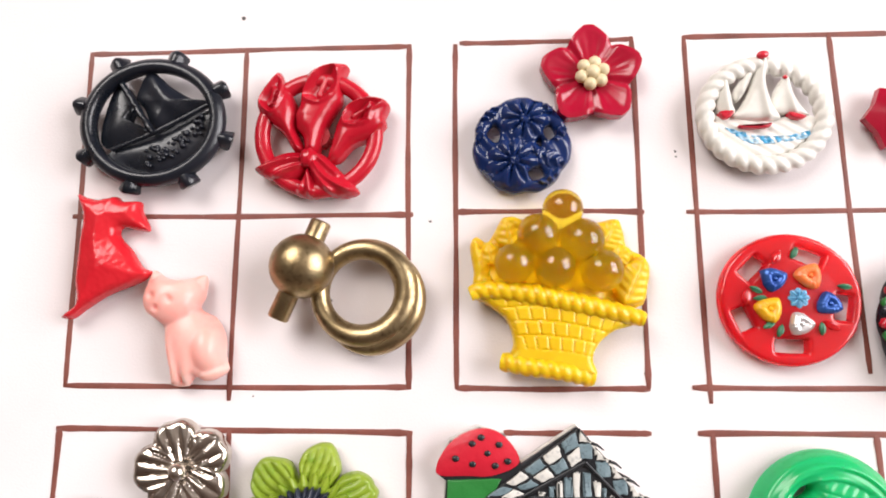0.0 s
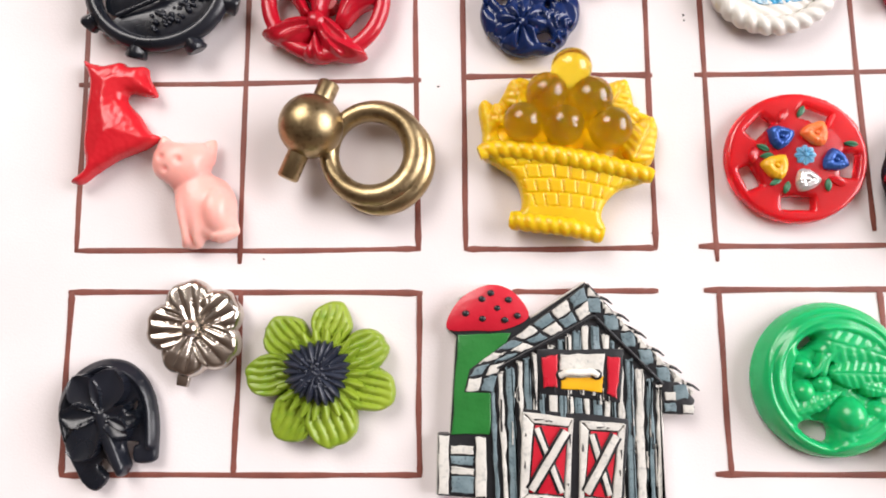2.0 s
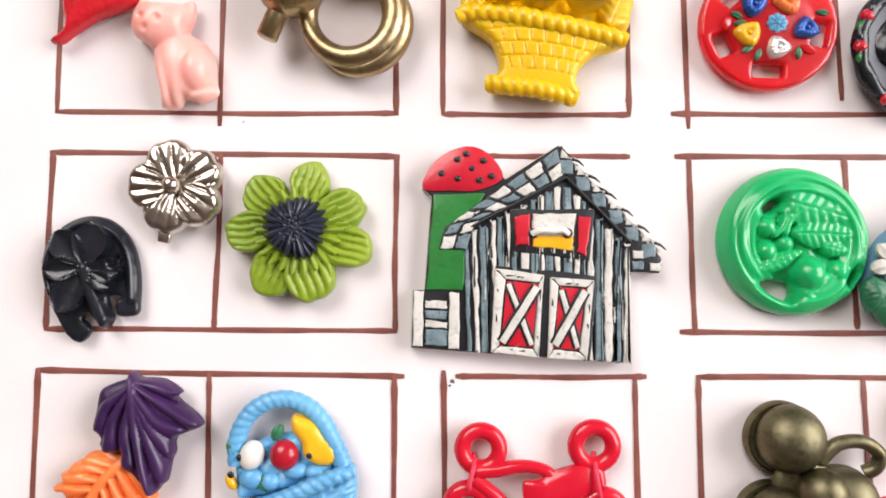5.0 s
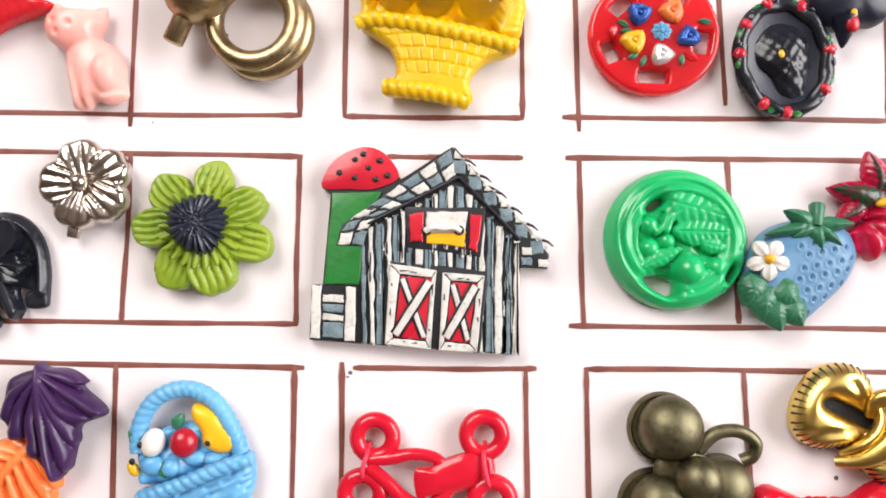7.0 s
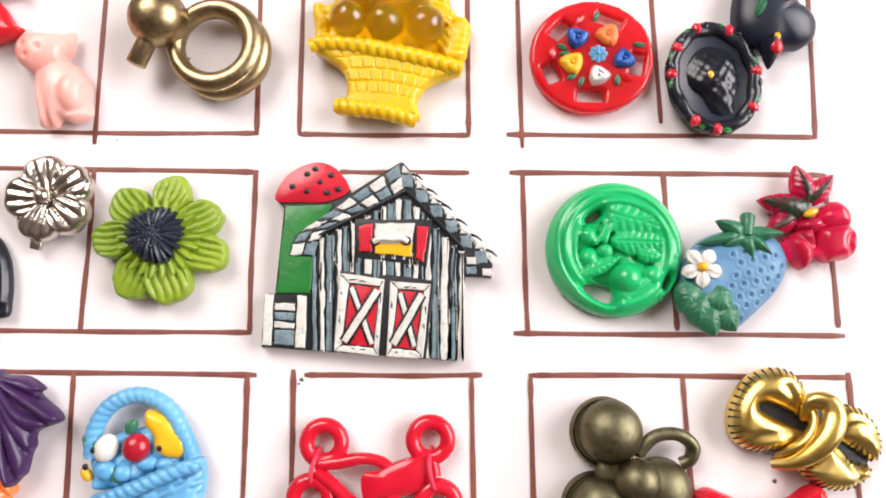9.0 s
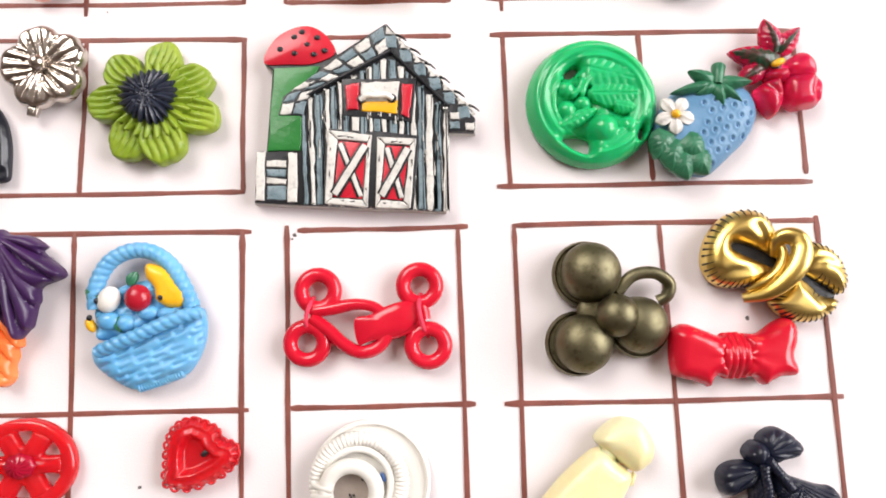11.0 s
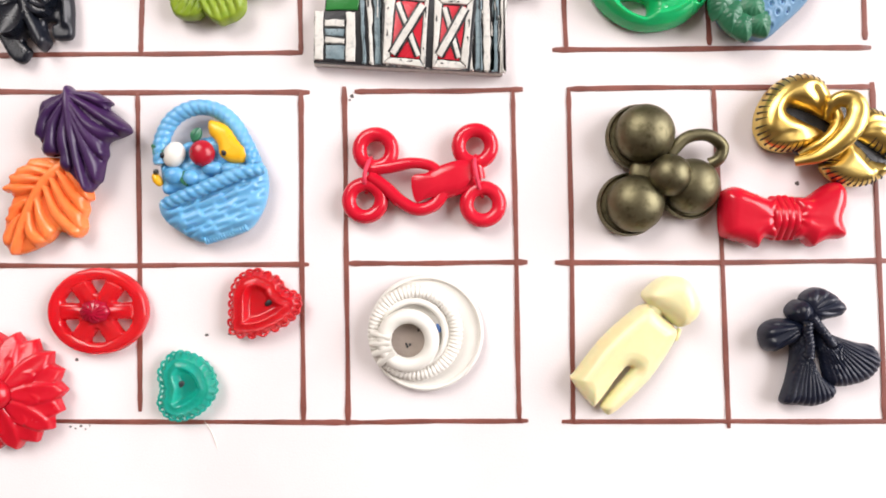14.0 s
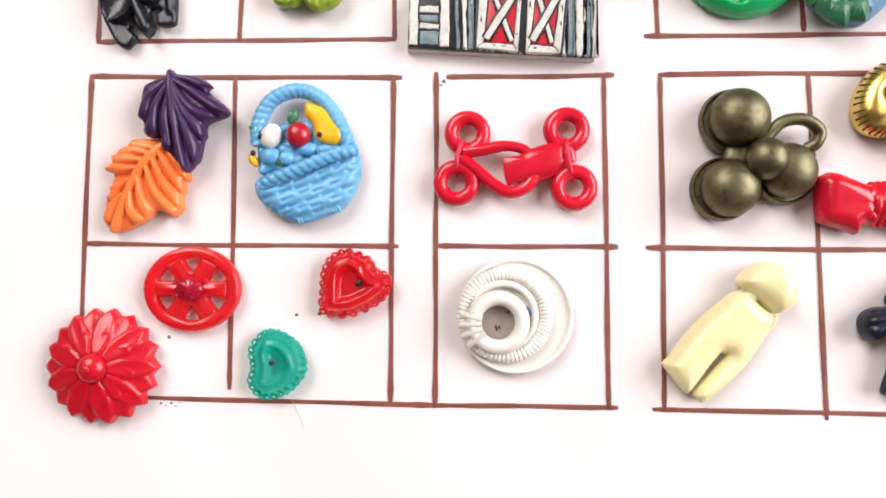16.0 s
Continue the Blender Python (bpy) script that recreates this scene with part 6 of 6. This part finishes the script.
# ---- red bow ----
def red_bow():
    t = thing("red_bow_button", 85.8, -33.9, "bright red plastic bow button with gathered middle")

    def wing(outline, pinch):
        (ax, ay), = pinch

        def h(x, y, d):
            far, w = math.hypot(x - ax, y - ay), math.atan2(y - ay, x - ax)
            return 2.2 + 3.0 * rounded(d, 3.0) + 0.14 * math.sin(9 * w) * max(0, 1 - far / 7) * min(1, d)

        part("wing", puff([spline(grow(outline, 1.06), 5, True)], h, 1.4, 0.3), RED, t)

    wing([(-12.1, 3.6), (-10.9, 5.1), (-9.1, 5.5), (-6.3, 4.4), (-3.5, 3.2), (-1.9, 3.2), (-2.1, -3.8), (-4.3, -4.0), (-5.5, -5.8), (-6.5, -5.5), (-7.6, -5.1), (-8.9, -4.6), (-10.2, -4.3), (-12.2, -2.8)], [(-1.5, -0.2)])
    wing([(1.6, 2.9), (4.7, 3.5), (7.8, 5.5), (10.0, 6.1), (11.5, 4.5), (11.5, 1.9), (10.7, -0.7), (11.4, -3.2), (10.6, -4.3), (8.0, -4.5), (6.4, -5.2), (5.0, -5.8), (3.4, -4.4), (1.4, -3.7)], [(1.1, -0.3)])
    for x0, x1 in zip([(-2.3, 3.4), (-1.1, 3.5), (0.1, 3.5), (1.3, 3.2)], [(-2.4, -4.1), (-1.2, -4.2), (0.1, -4.2), (1.3, -4.1)]):
        (ax, ay), (bx, by) = x0, x1
        part("gather", tube(spline([(ax, ay, 2.0), (ax, ay * 0.7 + by * 0.3, 4.2), ((ax + bx) / 2, (ay + by) / 2, 4.7), (bx, ay * 0.3 + by * 0.7, 4.2), (bx, by, 2.0)], 6), 0.85, sides=14), RED, t)
    shank(t, 2, RED)


red_bow()


# ---- red pierced flower wheel ----
def flower_wheel():
    t = thing("flower_wheel_button", -49.2, -50.7, "round translucent red pierced button with a six-petal flower")
    t.scale = (1.0, 0.86, 1.0)
    gaps = []
    for i in range(6):
        a = radians(90 + 60 * i)
        wedge = [(6.9, 1.55), (7.2, 0.4), (7.2, -0.4), (6.9, -1.55), (5.0, -0.7), (4.1, 0), (5.0, 0.7)]
        gaps.append(flat_line([(math.cos(a) * u - math.sin(a) * v, math.sin(a) * u + math.cos(a) * v) for u, v in wedge], 3, True))

    def h(x, y, d):
        r, a = math.hypot(x, y), math.atan2(y, x)
        k = a * 6 / TAU
        v = (k - round(k)) * TAU / 6 * r
        z = 1.9
        if r > 7.2:
            z = 2.0 + 0.75 * math.sqrt(max(0, 1 - ((r - 8.6) / 1.6) ** 2))
        elif r > 1.5:
            u = (r - 1.5) / 5.9
            q = abs(v) / (0.9 + 2.0 * math.sin(math.pi * min(1, 0.1 + 0.72 * u)))
            if q < 1:
                z = 2.2 + 0.8 * (1 - q ** 4) - 0.35 * (1 - q * q) + 0.22 * math.cos(7 * q) * (1 - u)
        return 1.3 + (z - 1.3) * (0.3 + 0.7 * rounded(d, 0.7))

    part("face", puff([circle(10.0, 120)] + gaps, h, 1.0, 0.25), CLEAR_RED, t)
    bm = bmesh.new()
    ball(0, 0, 3.0, 2.9, 2.7, 1.2, 24, shape=lambda d: 1 + 0.06 * math.cos(16 * math.atan2(d.y, d.x)), bm=bm)
    for i in range(12):
        a = TAU * i / 12
        tube([(0.3 * math.cos(a), 0.3 * math.sin(a), 4.3), (1.4 * math.cos(a + .25), 1.4 * math.sin(a + .25), 4.2), (2.5 * math.cos(a + .4), 2.3 * math.sin(a + .4), 3.6)], 0.24, sides=6, bm=bm)
    part("whorl", bm, CRIMSON, t, "darker crimson whorl")
    shank(t, 2.2, CLEAR_RED)


flower_wheel()


# ---- red and teal hearts ----
def lace_heart(name, x, y, label, outline, mat, high, hole):
    t = thing(name, x, y, label)
    edge = spline(outline, 16, True)
    mid = Vector((sum(p.x for p in edge) / len(edge), sum(p.y for p in edge) / len(edge), 0))
    scaled = lambda k, z: [mid + (p - mid) * k + Vector((0, 0, z)) for p in edge]
    lace, run, last = [], 0.0, edge[-1]
    for p in edge:
        run += (p - last).length
        last = p
        way = (p - mid).normalized()
        lace.append(p + way * (0.55 * abs(math.sin(math.pi * run / 1.5)) - 0.1))
    size = max((p - mid).length for p in edge)

    def h(px, py, d):
        z = 2.0 + high * rounded(d, 2.6)
        z += 0.35 * math.exp(-((d - 0.9) / 0.3) ** 2) + 0.3 * math.exp(-((d - 2.4) / 0.35) ** 2)
        return z - high * 0.75 * min(1, max(0, d - 2.7) / 0.9)

    part("body", puff([lace], h, 1.0, 0.24), mat, t)
    n = len(edge)
    for i in range(0, n, max(1, n // 24)):
        p = scaled(0.97, 2.3)[i]
        part("lace_loop", tube(circle(0.72, 14, p.x, p.y, 2.5), 0.26, True, 8), mat, t)
    part("hole", ball(mid.x + hole[0], mid.y + hole[1], 2.1 + high * 0.35, 0.9, 0.55, 0.3, 12, turn=0.6), BARN_BLACK, t, "dark shank hole")
    shank(t, 1.8, mat)


lace_heart("red_heart_button", -15.8, -49.5, "translucent red plastic heart button with beaded lace edge",
           [(-1.5, 6.2), (-4.6, 5.2), (-6.3, 2.4), (-6.6, -1.6), (-6.4, -5.6), (-1.8, -6.2), (3.4, -4.2), (6.2, -1.6), (6.3, 1.2), (3.6, 2.4), (2.4, 4.6)], CLEAR_RED, 1.6, (1.2, -0.2))
lace_heart("teal_heart_button", -31.4, -65.6, "translucent teal plastic heart button with beaded lace edge",
           [(-2.5, 6.2), (1.0, 5.9), (4.2, 3.4), (5.4, -0.8), (3.4, -4.0), (0.4, -5.8), (-3.0, -6.1), (-5.2, -3.6), (-4.6, -0.6), (-5.1, 3.0)], TEAL, 1.5, (-0.6, 0.6))


# ---- white coil ----
def coil_button():
    t = thing("coil_button", 15.6, -55.8, "white plastic button of stacked offset rings with ridged band")
    part("disc", relief(circle(11.4, 80), lambda x, y, s, a: 1.5 + 0.7 * s ** 8 - 0.5 * max(0, s - 0.96) * 20, 22, 0.6), WHITE, t)
    part("edge_line", tube(circle(10.9, 80, z=2.0), 0.42, True, 10), WHITE, t)
    part("ridged_band", tube(circle(8.0, 240, -2.0, 0.2, 2.6), lambda s, w: 1.35 * (0.85 + 0.2 * abs(math.sin(32 * TAU * s))), True, 14), WHITE, t)
    part("inner_wall", tube(circle(6.4, 64, -2.4, 0.0, 2.6), 0.8, True, 12), WHITE, t)
    part("inner_ring", tube(circle(4.7, 64, -3.4, -1.2, 4.0), 1.45, True, 18), WHITE, t)
    # Recessed floor coloured grey beige, darker than the white rings.
    part("floor", relief(circle(4.4, 40, -3.4, -1.2), lambda x, y, s, a: 2.0, 6, 1.4), GREY_BEIGE, t, "grey beige recessed floor")
    for i in range(4):
        a = radians(168 + 17 * i)
        p, q = Vector((-3.4 + 3.2 * math.cos(a), -1.2 + 3.2 * math.sin(a), 5.0)), Vector((-3.4 + 7.2 * math.cos(a), -1.2 + 7.2 * math.sin(a), 3.4))
        part("wrap", tube([p, p.lerp(q, .5) + Vector((0, 0, .6)), q], lambda s, w: 0.75 - 0.15 * s, sides=12), WHITE, t)
    for x, y in ((-3.6, -2.6), (-3.1, -2.2), (-3.8, -2.1), (-1.4, 0.6)):
        part("speck", ball(x, y, 2.35, 0.22, 0.3, 0.1, 8), BARN_BLACK, t, "dark speck")
    part("thread", ball(2.5, 1.0, 2.6, 0.5, 1.0, 0.4, 10, turn=0.4), BERRY_DARK, t, "dark blue thread end")


coil_button()


# ---- cream clothes peg ----
def peg():
    t = thing("clothes_peg_button", 56.2, -58.1, "pale cream yellow plastic clothes-peg shaped button")
    body = flat_line([(-12.2, -7.2), (-11.3, -5.5), (-6.4, 0.6), (-1.4, 5.1), (2.4, 7.4), (5.6, 5.0), (8.4, 2.4), (7.9, 0.0), (5.9, -3.3), (2.5, -7.9), (-4.2, -13.9), (-6.0, -13.4), (-6.4, -12.1), (-3.2, -8.4), (-0.5, -5.4), (-0.7, -4.7), (-1.9, -5.0), (-4.3, -8.0), (-7.3, -11.9), (-8.6, -12.0)], 3, True)
    (ax, ay), (bx, by) = [(-7.7, -9.6), (4.7, 3.9)]
    dx, dy = (bx - ax) / math.hypot(bx - ax, by - ay), (by - ay) / math.hypot(bx - ax, by - ay)

    def h(x, y, d):
        v = -(x - ax) * dy + (y - ay) * dx
        return 2.0 + 2.6 * rounded(d, 2.2) + 0.5 * min(1, max(0, d - 1.0) / 2.0) - 0.12 * max(0, abs(v) - 2.0)

    part("body", puff([body], h, 1.2, 0.32), IVORY, t)
    (px, py), (qx, qy) = [(4.1, 5.9), (6.1, 7.6)]
    part("neck", tube([(px, py, 2.0), (qx, qy, 2.2)], 1.7, sides=20), IVORY, t)
    for p in ([(1.5, 6.5), (3.1, 7.6), (3.5, 6.9), (2.0, 6.1)], [(8.0, 0.2), (9.0, 2.6), (9.4, 2.2), (8.7, 0.2)]):
        part("collar", slab(p, 0.8, 2.4, 0.2), IVORY, t)
    cap = flat_line([(1.8, 8.8), (3.1, 11.0), (5.3, 12.5), (7.7, 12.9), (10.5, 12.0), (12.5, 8.8), (12.7, 6.1), (11.3, 4.0), (8.6, 2.9), (5.4, 5.6)], 5, True)
    part("head", puff([cap], lambda x, y, d: 2.6 + 3.6 * rounded(d, 3.4) + 0.25 * math.sin(0.8 * x) * min(1, d), 1.4, 0.34), IVORY, t)
    shank(t, 2, IVORY)


peg()


# ---- navy bow with tassels ----
def tassel_bow():
    t = thing("tassel_bow_button", 91.8, -58.5, "matt navy black plastic bow button with pleated tassel ends")

    def moulded(name, outline, hub, pleats, high, deep, shape=2.6):
        """A puffed piece with pleats that spread from its hub."""
        (ax, ay), = hub

        def h(x, y, d):
            far, w = math.hypot(x - ax, y - ay), math.atan2(y - ay, x - ax)
            return 2.0 + high * rounded(d, shape) + deep * (abs(math.sin(pleats * w)) ** 0.7 - 0.5) * min(1, far / 4) * min(1, d / 0.25 + 0.35)

        part(name, puff([spline(outline, 6, True)], h, 1.5, 0.22), INKBLUE, t)

    moulded("tassel", [(-5.0, 2.6), (-2.1, 2.1), (-1.1, -2.7), (0.5, -6.5), (3.1, -8.7), (2.5, -10.9), (-0.9, -12.4), (-4.2, -12.2), (-7.3, -11.6), (-6.1, -7.2), (-5.2, -2.6)], [(-2.3, 1.3)], 38, 2.4, 0.42)
    moulded("tassel", [(-0.5, 3.0), (3.2, 1.3), (7.7, -0.2), (10.4, -0.7), (11.7, -2.6), (11.8, -4.4), (10.0, -6.9), (7.2, -8.2), (3.3, -8.7), (1.4, -7.3), (0.6, -3.5), (-0.6, 0.1)], [(-0.5, 2.5)], 38, 2.6, 0.42)
    moulded("loop", [(-2.7, 5.7), (-3.3, 8.6), (-1.7, 10.2), (0.7, 10.6), (3.5, 9.0), (5.2, 6.8), (4.5, 5.3), (2.1, 4.6), (-0.8, 4.0)], [(-2.7, 6.0)], 9, 3.2, 0.6, 2.2)
    moulded("loop", [(-3.2, 4.0), (-7.1, 4.7), (-10.0, 3.9), (-11.3, 2.0), (-10.7, -0.9), (-8.9, -1.8), (-6.6, -0.7), (-4.4, 0.1), (-3.0, 2.0)], [(-3.2, 3.6)], 9, 3.0, 0.6, 2.2)
    moulded("knot", [(-6.1, 6.4), (-4.4, 8.2), (-2.3, 8.0), (-1.4, 6.4), (-2.1, 3.8), (-3.9, 3.4), (-5.4, 4.5)], [(-3.7, 2.7)], 5, 3.8, 0.5, 2.0)
    cords = ([(-3.4, 4.5), (-3.3, 2.3), (-2.8, -0.1), (-2.8, -2.7)], [(-2.7, 5.3), (-1.4, 3.7), (0.0, 2.0), (1.7, -0.2)])
    for p in cords:
        part("cord", tube(spline([(x, y, z) for (x, y), z in zip(p, (5.6, 5.2, 4.9, 4.6))], 12), strands(0.95, 10, 0.35), sides=12), INKBLUE, t)
    shank(t, 2.4, INKBLUE, -2, 4)


tassel_bow()


# ---- red sunflower ----
def red_sunflower():
    t = thing("red_sunflower_button", -67.2, -66.2, "domed bright red translucent plastic flower button with pointed petals")
    n = 18
    edge = []
    for i in range(n * 8):
        a = TAU * i / (n * 8)
        w = abs(((a * n / TAU) % 1) - 0.5) * 2
        edge.append(((11.8 * (1 - 0.13 * (1 - w) ** 0.9)) * math.cos(a), (11.8 * (1 - 0.13 * (1 - w) ** 0.9)) * math.sin(a)))

    def h(x, y, d):
        r, a = math.hypot(x, y), math.atan2(y, x)
        z = 1.6 + 3.5 * (1 - (r / 12.4) ** 2.8)
        best = 0.0
        for turn, foot, tip, wide, up in ((0.0, 3.0, 12.2, 2.1, 0.9), (0.5, 3.0, 12.2, 2.1, 0.55), (0.25, 1.5, 7.8, 1.7, 0.75)):
            k = a * 9 / TAU + turn
            v = (k - round(k)) * TAU / 9 * r
            u = (r - foot) / (tip - foot)
            if 0 < u < 1:
                w = wide * math.sin(math.pi * (0.12 + 0.8 * u)) ** 0.6
                q = abs(v) / w
                if q < 1:
                    best = max(best, up * (1 - q ** 6) - 0.5 * (1 - q * q) * math.sin(math.pi * u))
        return z + best * rounded(d, 0.7)

    part("face", puff([edge], h, 1.0, 0.26), TRUE_RED, t)
    part("button_heart", ball(0, 0, 5.6, 3.0, 3.0, 2.3, 28), TRUE_RED, t)
    part("bead", ball(0.0, 0.0, 7.9, 0.8, 0.8, 0.5, n=14), TRUE_RED, t)
    shank(t, 1.4, TRUE_RED)


red_sunflower()


# ---- specks and pin holes on the card ----
def speck(x, y, r, name="pin_hole", label="small dark pin hole in the card"):
    bm = bmesh.new()
    rnd = random.Random(int(x * 50 + y))
    pts = [(r * rnd.uniform(.6, 1.2) * math.cos(TAU * i / 9), r * rnd.uniform(.5, 1.1) * math.sin(TAU * i / 9)) for i in range(9)]
    ob = part(name, slab([(x + p[0], y + p[1]) for p in pts], 0.0, 0.06, 0.02), GREY_SPECK, card, label)


for x, y, r in ((-40.0, 108.9, 0.45), (40.2, 81.2, 0.3), (40.3, 80.2, 0.2), (-28.2, -55.9, 0.4), (-23.6, -55.6, 0.45), (-54.5, -60.5, 0.4), (89.6, -27.3, 0.5), (92.0, -31.0, 0.55), (88.5, 61.2, 0.4), (90.5, 61.6, 0.6), (86.5, 60.9, 0.35), (-22.5, 54.8, 0.4), (26.2, -33.4, 0.4), (-52.4, 55.6, 0.5), (-46.2, 42.6, 0.25), (-4.5, 68.9, 0.3), (33, 41.5, 0.4), (1.5, -8.6, 0.5), (1.0, -9.3, 0.3), (-56.0, -73.9, 0.3), (-54.9, -74.3, 0.25), (-53.8, -73.8, 0.3), (-52.9, -74.4, 0.2), (-52.0, -73.7, 0.2), (100.0, -1.0, 0.25), (-36, 38, 0.2)):
    speck(x, y, r)
part("fibre", tube(spline([(-29.0, -72.8, 0.1), (-27.6, -75.0, 0.15), (-26.8, -77.0, 0.1), (-26.4, -78.6, 0.08)], 6), 0.07, sides=6), COTTON, card, "loose white fibre")
